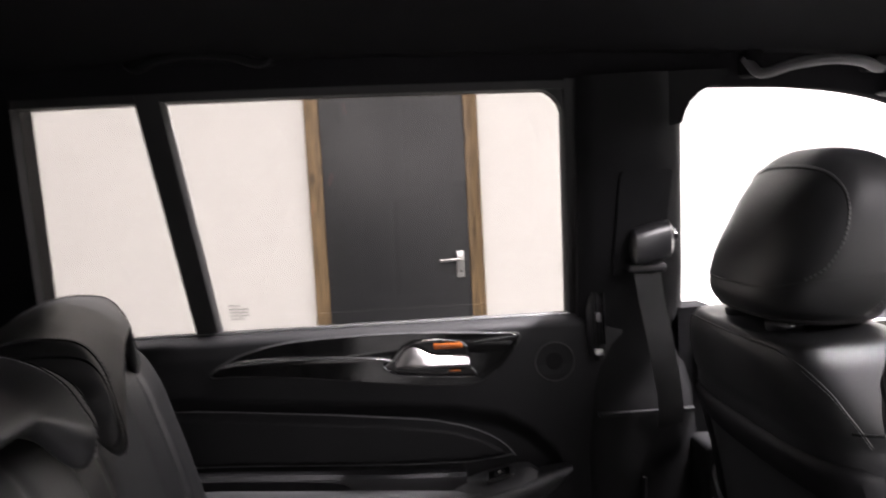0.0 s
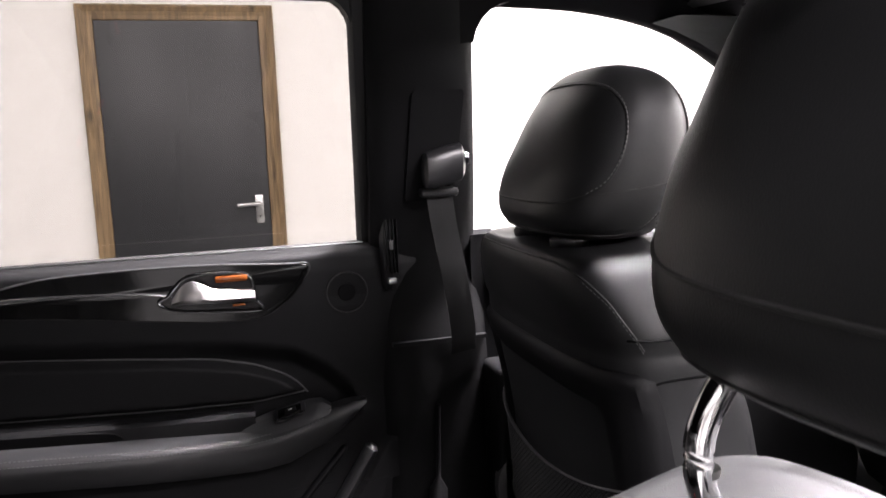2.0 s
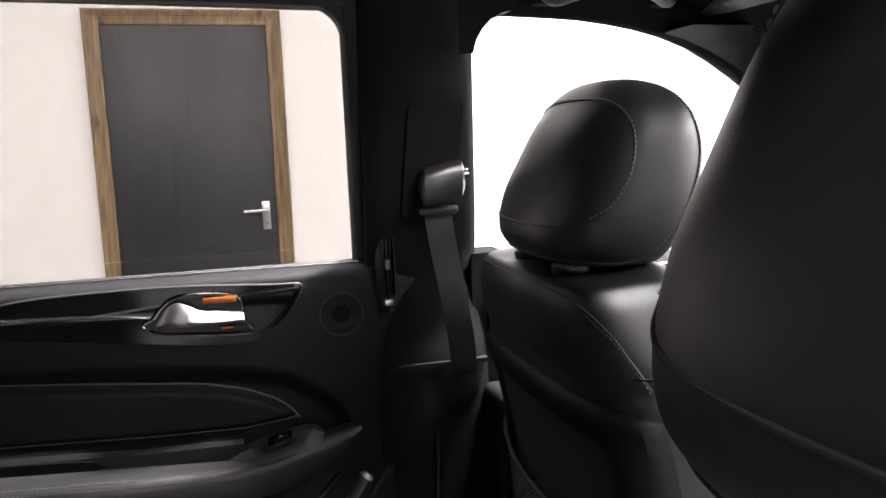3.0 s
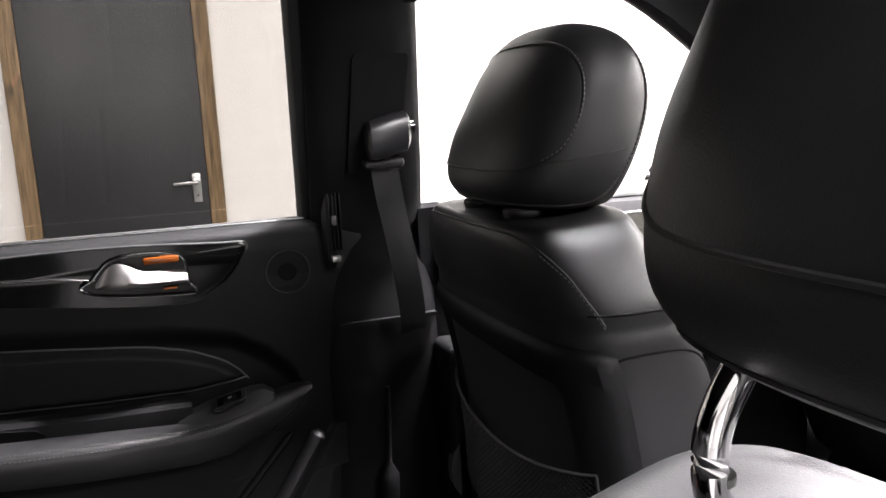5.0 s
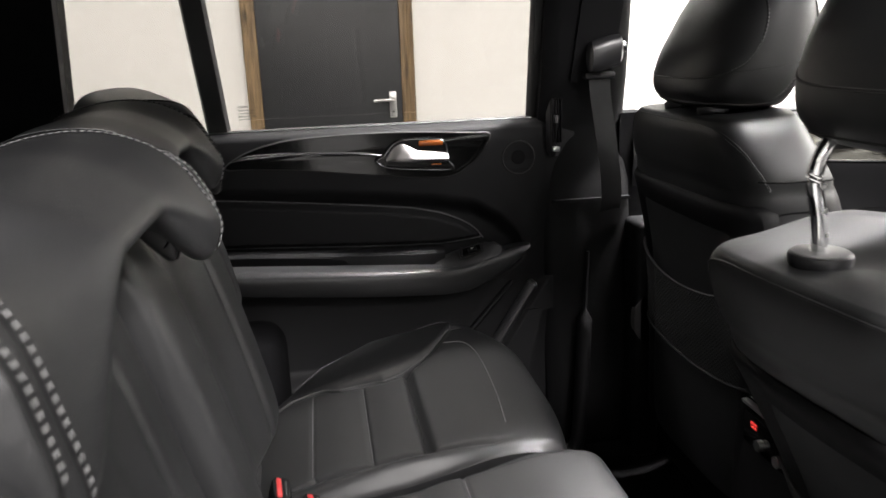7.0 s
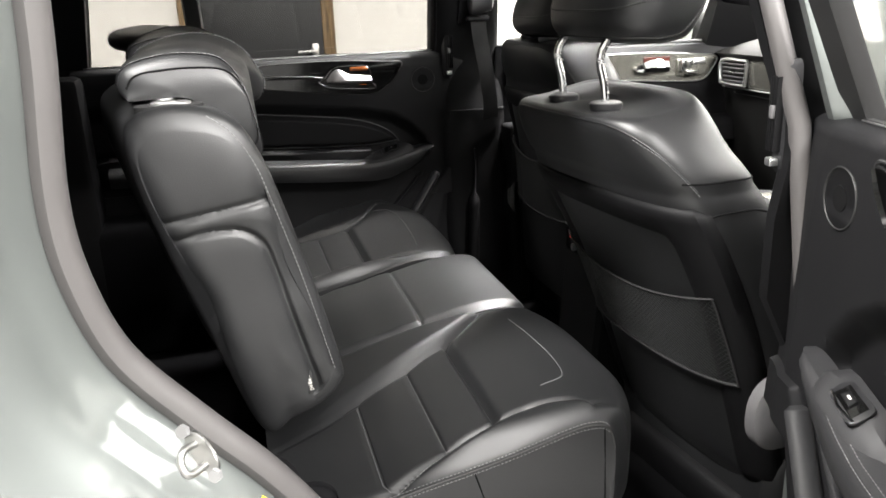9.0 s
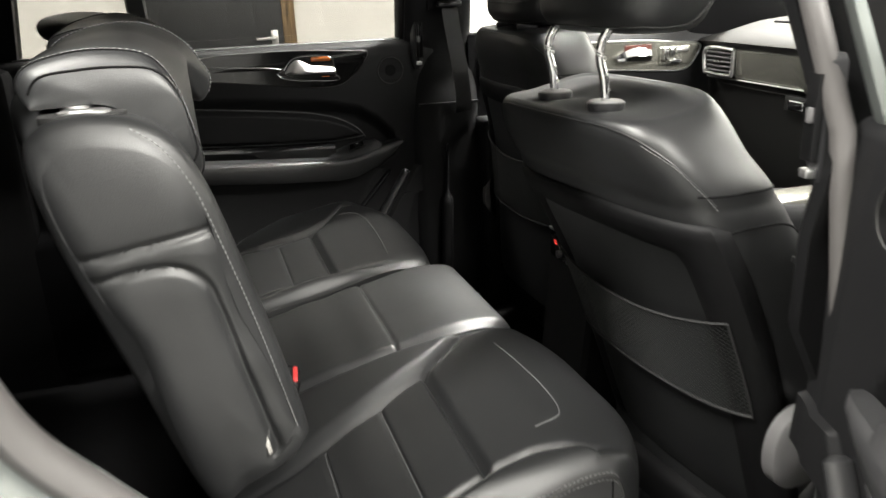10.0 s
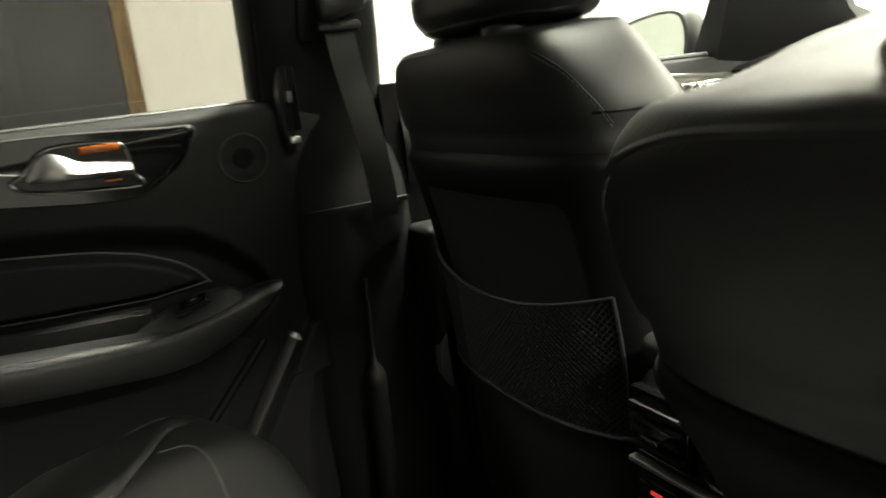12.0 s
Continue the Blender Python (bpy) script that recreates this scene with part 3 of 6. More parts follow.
    for i in range(30):
        t = i / 29
        x = -0.575 + (0.575 - 0.272) * t
        z = spline_table([(0.0, 1.160), (0.10, 1.167), (0.30, 1.1695), (0.55, 1.168), (0.85, 1.163), (1.0, 1.156)], t)[0]
        w = spline_table([(0.0, 0.0012), (0.08, 0.0038), (0.25, 0.0040), (0.55, 0.0026), (0.9, 0.0017), (1.0, 0.0016)], t)[0]
        y = 0.6785
        secs.append([Vector((x, y - 0.0010, z + w)), Vector((x, y - 0.0040, z + w * 0.45)), Vector((x, y - 0.0050, z - w * 0.4)), Vector((x, y - 0.0030, z - w)), Vector((x, y + 0.003, z - w)), Vector((x, y + 0.003, z + w))])
    part("chrome_blade", loft(secs), BLADE, trim, "bright metal blade")
    secs = []
    for i in range(14):
        t = i / 13
        a = smooth_path([(-0.063, 0, 1.184), (-0.074, 0, 1.163), (-0.098, 0, 1.136), (-0.128, 0, 1.118)], 5)
        p = a[int(t * (len(a) - 1))]
        w = 0.004 * math.sin(math.pi * (0.08 + 0.84 * t))
        secs.append([Vector((p.x - w, 0.677, p.z)), Vector((p.x, 0.674, p.z - w * 0.4)), Vector((p.x + w, 0.678, p.z - w)), Vector((p.x, 0.681, p.z))])
    part("trim_tip", loft(secs), GLOSS, trim)
    # handle: dark cup, bright rim, lever
    rim = smooth_path([(-0.292, 0.674, 1.146), (-0.276, 0.674, 1.158), (-0.255, 0.674, 1.180), (-0.225, 0.674, 1.187), (-0.168, 0.674, 1.184), (-0.150, 0.674, 1.172), (-0.145, 0.674, 1.140), (-0.135, 0.674, 1.127), (-0.150, 0.674, 1.122), (-0.26, 0.674, 1.131)], 6, True)
    handle = part("handle_rim", tube(rim, 0.0026, 8, True, up=(0, 1, 0)), CHROME, d, "chrome handle surround")
    part("handle_cup", slab([(-p.x, p.z) for p in rim], (0, 0.6785, 0), (-1, 0, 0), (0, 0, 1), -0.0012, 0), CUP, handle)
    secs = []
    for t in [i / 24 for i in range(25)]:
        x = -0.272 + (0.272 - 0.146) * t
        zt = spline_table([(0.0, 1.151), (0.12, 1.171), (0.24, 1.179), (0.36, 1.174), (0.50, 1.164), (0.75, 1.161), (1.0, 1.158)], t)[0]
        zb = 1.146 - 0.006 * t
        yy = 0.668 - 0.010 * math.sin(math.pi * min(1, t + 0.15))
        h = zt - zb
        secs.append([Vector((x, yy + 0.004, zb - 0.002)), Vector((x, yy - 0.003, zb)), Vector((x, yy - 0.005, zb + h * 0.25)), Vector((x, yy + 0.001, zb + h * 0.70)), Vector((x, yy + 0.008, zt)), Vector((x, yy + 0.012, zb + h * 0.5))])
    part("handle_lever", loft(secs), LEVER, handle, "chrome pull lever")
    # amber light mirrored in the cup, painted as two small orange bars
    part("amber_reflection", box(-0.206, -0.156, 0.6695, 0.6765, 1.1715, 1.1825, 0.003), ORANGE, handle, "painted amber reflection in the handle cup")
    part("amber_reflection", box(-0.182, -0.162, 0.668, 0.6745, 1.1325, 1.1355, 0.001), ORANGE, handle)
    # tweeter
    c = Vector((0.003, 0.684, 1.136))
    def disc(r, y0, y1):
        return tube([(c.x, y0, c.z), (c.x, (y0 + y1) / 2, c.z), (c.x, y1, c.z)], [r, r, r * 0.94], 36, up=(0, 0, 1))
    sp = part("speaker_rim", disc(0.038, 0.69, 0.6822), PLASTIC, d, "round black speaker grille")
    ring = [(c.x + 0.034 * math.cos(a), 0.6817, c.z + 0.034 * math.sin(a)) for a in (2 * math.pi * k / 36 for k in range(36))]
    part("speaker_groove", tube(ring, 0.0013, 6, True, up=(0, 1, 0)), RUBBER, sp)
    part("speaker_dome", disc(0.015, 0.684, 0.6812), GROOVE, sp)
    # seams and piping of the insert
    # the piping's highlight is put into its lighter grey
    seam = smooth_path([(x, door_y(x, z) - 0.0005, z) for x, z in [(-0.85, 1.085)] + [(x, z - 0.001) for x, z in INSERT_TOP[1:7]]], 8)
    part("insert_piping", tube([(p.x, door_y(p.x, p.z - 0.003) - 0.0006, p.z) for p in seam], 0.0014, 6, up=(0, 1, 0)), SEAM, d)
    part("insert_piping", tube([(x, door_y(x, lerp_table(INSERT_LOW, x)[0] + 0.004) - 0.001, lerp_table(INSERT_LOW, x)[0] + 0.003) for x in (-0.85 + 0.78 * i / 40 for i in range(41))], 0.0013, 6, up=(0, 1, 0)), SEAM, d)
    # padded armrest
    secs = []
    for i in range(72):
        x = -0.86 + 0.885 * i / 71
        a, b = lerp_table(ARM_TOP, x)[0] + 0.002, lerp_table(ARM_LOW, x)[0] + 0.006
        r = 0.614 + 0.042 * smoothstep(-0.36, 0.03, x) + 0.012 * smoothstep(-0.5, -0.9, x)
        k = math.sqrt(max(0.0, 1 - max(0.0, (x + 0.03) / 0.056) ** 2))
        m, yb = (a + b) / 2, 0.688
        prof = [(yb, a + 0.003), (0.66, a + 0.004), (r + 0.022, a + 0.003), (r + 0.010, a), (r + 0.003, a - 0.006), (r, a - 0.016), (r + 0.002, b + 0.012), (r + 0.010, b + 0.002), (r + 0.03, b), (yb, b + 0.004)]
        secs.append([Vector((x, yb - (yb - y) * (0.35 + 0.65 * k), m + (z - m) * (0.2 + 0.8 * k))) for y, z in prof])
    pad = part("armrest", loft(secs), ARM, d, "padded black armrest with stitched edge")
    for e in (3, 4):
        dashes([q[e] + Vector((0, -0.0006, 0.0006 if e == 3 else 0.0)) for q in secs[2:66]], pad, every=0.006, length=0.0036, r=0.0005)
    # pull pocket and window switch
    secs = []
    for i in range(40):
        x = -0.86 + 0.70 * i / 39
        lo, hi = lerp_table(ARM_TOP, x)[0] - 0.004, lerp_table(INSERT_LOW, x)[0] - 0.001
        secs.append([Vector((x, y, z)) for y, z in ((0.700, lo), (0.668, lo), (0.667, lo + 0.006), (0.671, hi - 0.006), (0.678, hi), (0.700, hi))])
    part("armrest_ledge", loft(secs), SOFT, d)
    # a slightly raised black patch paints the shade of the pull recess
    part("pull_recess_shade", loft([[Vector((p.x, y, lerp_table(ARM_TOP, p.x)[0] + 0.013 + p.y)) for p in smooth_path([(-0.86, 0.009, 0), (-0.60, 0.009, 0), (-0.41, 0.008, 0), (-0.368, 0.002, 0), (-0.385, -0.008, 0), (-0.60, -0.008, 0), (-0.86, -0.008, 0)], 6, True)] for y in (0.6655, 0.690)]), GROOVE, d)
    for p, q, w in (((0.034, 0.678, 0.866), (-0.086, 0.674, 0.684), 0.012), ((-0.012, 0.686, 0.868), (-0.160, 0.684, 0.705), 0.006)):
        p, q = Vector(p), Vector(q)
        part("pocket_rib", tube([p.lerp(q, t) for t in (0, 0.03, 0.3, 0.6, 0.97, 1.0)], [w * 0.5, w, w, w, w, w * 0.5], 12, up=(0, 1, 0), flat=1.4), RIB if w > 0.007 else SOFT, d)
    # switch pod: a wedge that rises from the armrest to the insert
    secs = []
    for x, k in ((-0.190, 0.05), (-0.165, 0.6), (-0.135, 1.0), (-0.070, 1.0), (-0.050, 0.75), (-0.035, 0.1)):
        a = lerp_table(ARM_TOP, x)[0] + 0.004
        secs.append([Vector((x, 0.690, a - 0.01)), Vector((x, 0.646 + 0.02 * (1 - k), a - 0.004)), Vector((x, 0.649 + 0.02 * (1 - k), a + 0.002 * k)), Vector((x, 0.668, a + 0.020 * k)), Vector((x, 0.690, a + 0.022 * k))])
    pod = part("switch_pod", loft(secs), ARM, d)
    ax, ay = (1, 0, 0.23), (0, 1, 0.46)
    sw = part("switch_frame", slab([(p.x, p.y) for p in smooth_path([(-0.025, -0.014, 0), (0.0, -0.0145, 0), (0.023, -0.012, 0), (0.025, 0.012, 0), (0.0, 0.0145, 0), (-0.023, 0.014, 0)], 4, True)], (-0.105, 0.664, 0.9480), ax, ay, 0.003, 0.001), SATINBLACK, d, "satin black switch frame")
    part("switch_lip", tube([(-0.129, 0.654, 0.9405), (-0.105, 0.6505, 0.9445), (-0.082, 0.654, 0.951)], 0.0016, 6), CHROME, sw)
    part("switch_plate", slab([(-0.020, -0.010), (0.019, -0.010), (0.020, 0.009), (-0.018, 0.010)], (-0.105, 0.664, 0.9483), ax, ay, 0.0036, 0.0005), GLOSS, sw)
    part("switch", slab([(-0.010, -0.006), (0.010, -0.006), (0.009, 0.005), (-0.009, 0.005)], (-0.103, 0.664, 0.9485), ax, ay, 0.007, 0.002), PLASTIC, sw)
    part("switch_mark", slab([(-0.003, -0.0015), (0.003, -0.0015), (0.003, 0.001), (-0.003, 0.001)], (-0.103, 0.664, 0.9485), ax, ay, 0.0073, 0), ETCH, sw, smooth=False)
    return d


RIB = material("satin_grey_rib", (0.018, 0.018, 0.019), 0.45, vary=0.1)
BLADE = material("polished_metal_blade", (0.85, 0.84, 0.84), 0.22, metal=1, vary=0.05)
LEVER = material("satin_chrome_lever", (0.27, 0.26, 0.257), 0.36, metal=1, vary=0.05)
ARM = material("armrest_leather", (0.024, 0.024, 0.025), 0.42, grain=1, grain_size=800, bump=0.08)
ETCH = material("pale_thread_white", (0.55, 0.53, 0.50), 0.6, vary=0.05)
ETCHED = glass_material("etched_glass_mark", (0.80, 0.80, 0.80))
# grey of the cushion seam thread, and of the highlight painted on door piping
SEAM = material("piping_highlight_and_thread_grey", (0.075, 0.075, 0.077), 0.45, vary=0.1)
CUP = material("dark_handle_cup", (0.004, 0.003, 0.003), 0.25, spec=0.25, vary=0.1)
door_left = rear_door("rear_door", "closed black rear door with gloss trim and chrome handle")
HINGE, SWING = (0.16, -0.70), 75.0
swung = Matrix.Translation((*HINGE, 0)) @ pose(0, 0, 0, 0, 0, SWING) @ Matrix.Translation((-HINGE[0], -HINGE[1], 0)) @ Matrix.Diagonal((1, -1, 1, 1))
door_right = copy_thing(door_left, Matrix.Translation((-0.012, 0.016, 0)) @ swung)
tagged(door_right, "wide open black rear door with window switch on its armrest")


TRIMB = material("pale_gloss_dash_trim", (0.30, 0.295, 0.26), 0.2, metal=0.7, coat=1, vary=0.25, big=9)
DASH = material("dark_grey_dash_leather", (0.0125, 0.0123, 0.0118), 0.65, spec=0.2, grain=1, grain_size=700, bump=0.2)


def front_door(sd, label):
    d = thing("front_door", label, "car door", "front doors")
    secs = []
    for i in range(40):
        x = 0.255 + 0.85 * i / 39
        row = []
        for z, y in ((0.47, 0.72), (0.62, 0.705), (0.80, 0.70), (0.88, 0.69), (0.90, 0.63), (0.95, 0.625), (0.965, 0.64), (0.975, 0.70), (1.03, 0.705), (1.06, 0.688), (1.12, 0.682), (1.17, 0.688), (1.195, 0.705), (1.203, 0.735)):
            row.append(Vector((x, sd * y, z - 0.012 * (x - 0.3))))
        secs.append(row)
    part("door_skin", loft(secs, closed=False), SOFT, d)
    part("door_shell", box(0.25, 1.12, sd * 0.738, sd * 0.80, 0.47, 1.19, 0.004), PLASTIC, d)
    part("outer_panel", box(0.20, 1.2, sd * 0.80, sd * 0.9, 0.42, 1.17, 0.02, 3), PAINT, d, "silver painted outer panel")
    o = smooth_path([(0.50, 1.165, 0), (0.70, 1.172, 0), (0.88, 1.160, 0), (0.955, 1.150, 0), (0.945, 1.115, 0), (0.905, 1.080, 0), (0.80, 1.082, 0), (0.66, 1.092, 0), (0.50, 1.10, 0)], 6, True)
    trim = part("trim_insert", slab([(-p.x, p.y) for p in o], (0, sd * 0.690, 0), (-1, 0, 0), (0, 0, 1), -0.01 * sd, 0.004), TRIMB, d, "pale gloss trim insert")
    part("trim_edge", tube([Vector((p.x, sd * 0.680, p.y)) for p in o], 0.0022, 6, True, up=(0, 1, 0)), SATIN, trim)
    secs = []
    for t in [i / 12 for i in range(13)]:
        x = 0.672 + 0.115 * t
        zt = 1.132 + 0.026 * math.sin(min(1, t * 1.7) * math.pi / 2) - 0.010 * t
        zb = 1.118 - 0.006 * t
        yy = 0.672 - 0.013 * math.sin(math.pi * min(1, t + 0.15))
        secs.append([Vector((x, sd * yy, zb)), Vector((x, sd * (yy - 0.005), zb + (zt - zb) * 0.4)), Vector((x, sd * (yy + 0.006), zt)), Vector((x, sd * (yy + 0.011), (zt + zb) / 2))])
    part("handle_lever", loft(secs), CHROME, d, "chrome pull lever")
    part("handle_cup", box(0.70, 0.79, sd * 0.676, sd * 0.682, 1.12, 1.16, 0.004), DEEP_RED, d)
    ctl = part("seat_control_plate", box(0.815, 0.925, sd * 0.674, sd * 0.683, 1.095, 1.15, 0.006), TRIMB, d)
    part("seat_switch", box(0.822, 0.838, sd * 0.660, sd * 0.676, 1.110, 1.148, 0.004), CHROME, ctl)
    part("seat_switch", box(0.845, 0.860, sd * 0.660, sd * 0.676, 1.120, 1.146, 0.004), CHROME, ctl)
    part("seat_switch", box(0.842, 0.885, sd * 0.660, sd * 0.676, 1.100, 1.113, 0.004), CHROME, ctl)
    part("seat_button", box(0.870, 0.912, sd * 0.668, sd * 0.676, 1.130, 1.143, 0.003), SATIN, ctl)
    part("belt_lip", tube([(x, sd * 0.728, 1.203 - 0.012 * (x - 0.3)) for x in (0.25, 0.6, 1.0, 1.15)], 0.006, 8), RUBBER, d)
    # glass
    o = [(0.235, 1.19), (1.15, 1.19), (1.02, 1.28), (0.75, 1.44), (0.56, 1.535), (0.40, 1.57), (0.20, 1.58)]
    g = part("window_glass", loft([[Vector((x, sd * (side_y(z) + e), z)) for x, z in o] for e in (0.008, 0.012)]), GLASS, d, "clear side glass", smooth=False)
    g.visible_shadow = False
    o = [(0.932, 1.185), (1.18, 1.165), (1.02, 1.275), (0.93, 1.325)]
    part("mirror_sail", loft([[Vector((x, sd * (side_y(z) + e), z)) for x, z in o] for e in (-0.015, 0.03)]), PLASTIC, d)
    return d


DEEP_RED = material("dark_red_brown_cup", (0.06, 0.012, 0.008), 0.2, vary=0.1)
front_door(1, "closed black front door with chrome handle and seat switches")
front_door(-1, "closed black front door beside the driver's seat")


def door_mirror():
    m = thing("door_mirror", "black-rimmed door mirror showing the pale room", "car mirror")
    o = smooth_path([(0.0, 0.0, 0), (0.014, 0.075, 0), (0.045, 0.094, 0), (0.13, 0.106, 0), (0.175, 0.090, 0), (0.180, 0.02, 0), (0.15, -0.028, 0), (0.03, -0.020, 0)], 6, True)
    ax, org = Vector((0.34, -0.94, 0.0)), Vector((0.884, 0.955, 1.190))
    ay = Vector((0, 0, 1))
    n = ax.cross(ay)
    secs = []
    for k, dp in ((0.93, 0.0), (1.0, 0.008), (1.02, 0.03), (0.95, 0.075), (0.75, 0.11), (0.4, 0.125)):
        secs.append([org + ax * (0.09 + (p.x - 0.09) * k) + ay * (0.04 + (p.y - 0.04) * k) - n * dp for p in o])
    part("housing", loft(secs), RUBBER, m)
    part("mirror_glass", slab([(0.09 + (p.x - 0.09) * 0.87, 0.04 + (p.y - 0.04) * 0.85) for p in o], org + n * 0.001, ax, ay, 0.002, 0), MIRROR, m, "mirror glass", smooth=False)
    part("warning_light", slab([(0.02, 0.018), (0.034, 0.018), (0.034, 0.03), (0.02, 0.03)], org + n * 0.0035, ax, ay, 0.0006, 0), YELLOW, m, "small yellow warning symbol", smooth=False)
    part("mirror_arm", tube(smooth_path([org + ax * 0.16 - n * 0.05 - ay * 0.005, Vector((1.02, 0.79, 1.175)), Vector((1.05, 0.73, 1.19))]), 0.022, 10), GLOSS, m)
    return m


MIRROR = material("mirror_silver", (0.50, 0.55, 0.52), 0.02, metal=1, vary=0.02)
YELLOW = material("yellow_sticker", (0.75, 0.5, 0.02), 0.5, vary=0.05)
door_mirror()


# ---- roof fittings ----
def grab_handle(x0, x1, low, mat):
    h = thing("grab_handle", "roof grab handle, its tone set by the light on it", "handle", "roof grab handles")
    z = top_z((x0 + x1) / 2) + 0.048 - low
    y = side_y(1.6) - 0.055
    path = smooth_path([(x0, y + 0.01, z + 0.012), (x0 + 0.012, y - 0.01, z - 0.012), (x0 + 0.05, y - 0.03, z - 0.004), ((x0 + x1) / 2, y - 0.036, z), (x1 - 0.05, y - 0.03, z - 0.004), (x1 - 0.012, y - 0.01, z - 0.012), (x1, y + 0.01, z + 0.012)], 6)
    part("grip", tube(path, 0.0105, 12, flat=0.7), mat, h)
    for x in (x0 + 0.008, x1 - 0.008):
        part("bracket", box(x - 0.014, x + 0.014, y - 0.002, y + 0.03, z - 0.014, z + 0.012 + low, 0.006, 3), LINER, h)
    return h


# rear handle black, front one grey: the light on them put into the plastic
grab_handle(-0.62, -0.42, 0.0, PLASTIC)
grab_handle(0.275, 0.475, 0.024, GREYPL)


def sun_visor(sd):
    v = thing("sun_visor", "folded grey sun visor under the roof", "sun visor", "sun visors")
    o = smooth_path([(0.0, 0.0, 0), (0.02, 0.14, 0), (0.05, 0.165, 0), (0.33, 0.165, 0), (0.36, 0.14, 0), (0.36, 0.02, 0), (0.33, 0.0, 0)], 5, True)
    ax = Vector((0.0, -sd, 0.0))
    secs = []
    for k, dz in ((0.96, 0.0), (1.0, 0.005), (1.0, 0.014), (0.96, 0.019)):
        secs.append([Vector((0.545 + 0.083 + (p.y - 0.083) * k, sd * (0.53 - 0.18 - (p.x - 0.18) * k), 1.577 - (p.y) * 0.10 + 0.06 * p.x + dz)) for p in o])
    part("panel", loft(secs), GREYPL, v)
    part("hinge_rod", tube([(0.66, sd * 0.53, 1.60), (0.69, sd * 0.545, 1.61)], 0.006, 8), PLASTIC, v)
    return v


sun_visor(1)
sun_visor(-1)


def roof_light_opening():
    """Glass roof added to let light onto the near seat: a grey shaft through the lining, closed by a pane."""
    b = thing("roof_light_opening", "added glass roof opening in a grey cloth-lined frame, lets light onto the near seat", "roof window")
    x0, x1, w = ROOF_OPEN
    for a in ((x0 - 0.03, x0 + 0.004, -w, w), (x1 - 0.004, x1 + 0.03, -w, w), (x0 - 0.03, x1 + 0.03, w - 0.006, w + 0.03), (x0 - 0.03, x1 + 0.03, -w - 0.03, -w + 0.006)):
        part("frame_side", box(a[0], a[1], a[2], a[3], 1.652, 1.735, 0.008, 3), BLIND, b)
    g = part("pane", box(x0 - 0.02, x1 + 0.02, -w - 0.02, w + 0.02, 1.738, 1.743, 0.001), ROOF_GLASS, b, "dark tinted roof glass")
    g.visible_shadow = False
    return b


BLIND = material("grey_frame_cloth", (0.10, 0.096, 0.10), 0.9, grain_size=900, bump=0.2)
roof_light_opening()


# ---- windscreen and dashboard ----
def windscreen():
    g = part("windscreen", loft([[Vector((0.64 + e, -0.56, 1.60)), Vector((0.64 + e, 0.56, 1.60)), Vector((1.36 + e, 0.70, 1.13)), Vector((1.36 + e, -0.70, 1.13))] for e in (0.0, 0.005)]), GLASS, car, "clear windscreen", smooth=False)
    g.visible_shadow = False
    part("screen_header", box(0.58, 0.68, -0.55, 0.55, 1.60, 1.65, 0.015), LINER, car)
    part("rear_screen_header", box(-2.32, -2.2, -0.6, 0.6, 1.55, 1.64, 0.01), LINER, car)


windscreen()


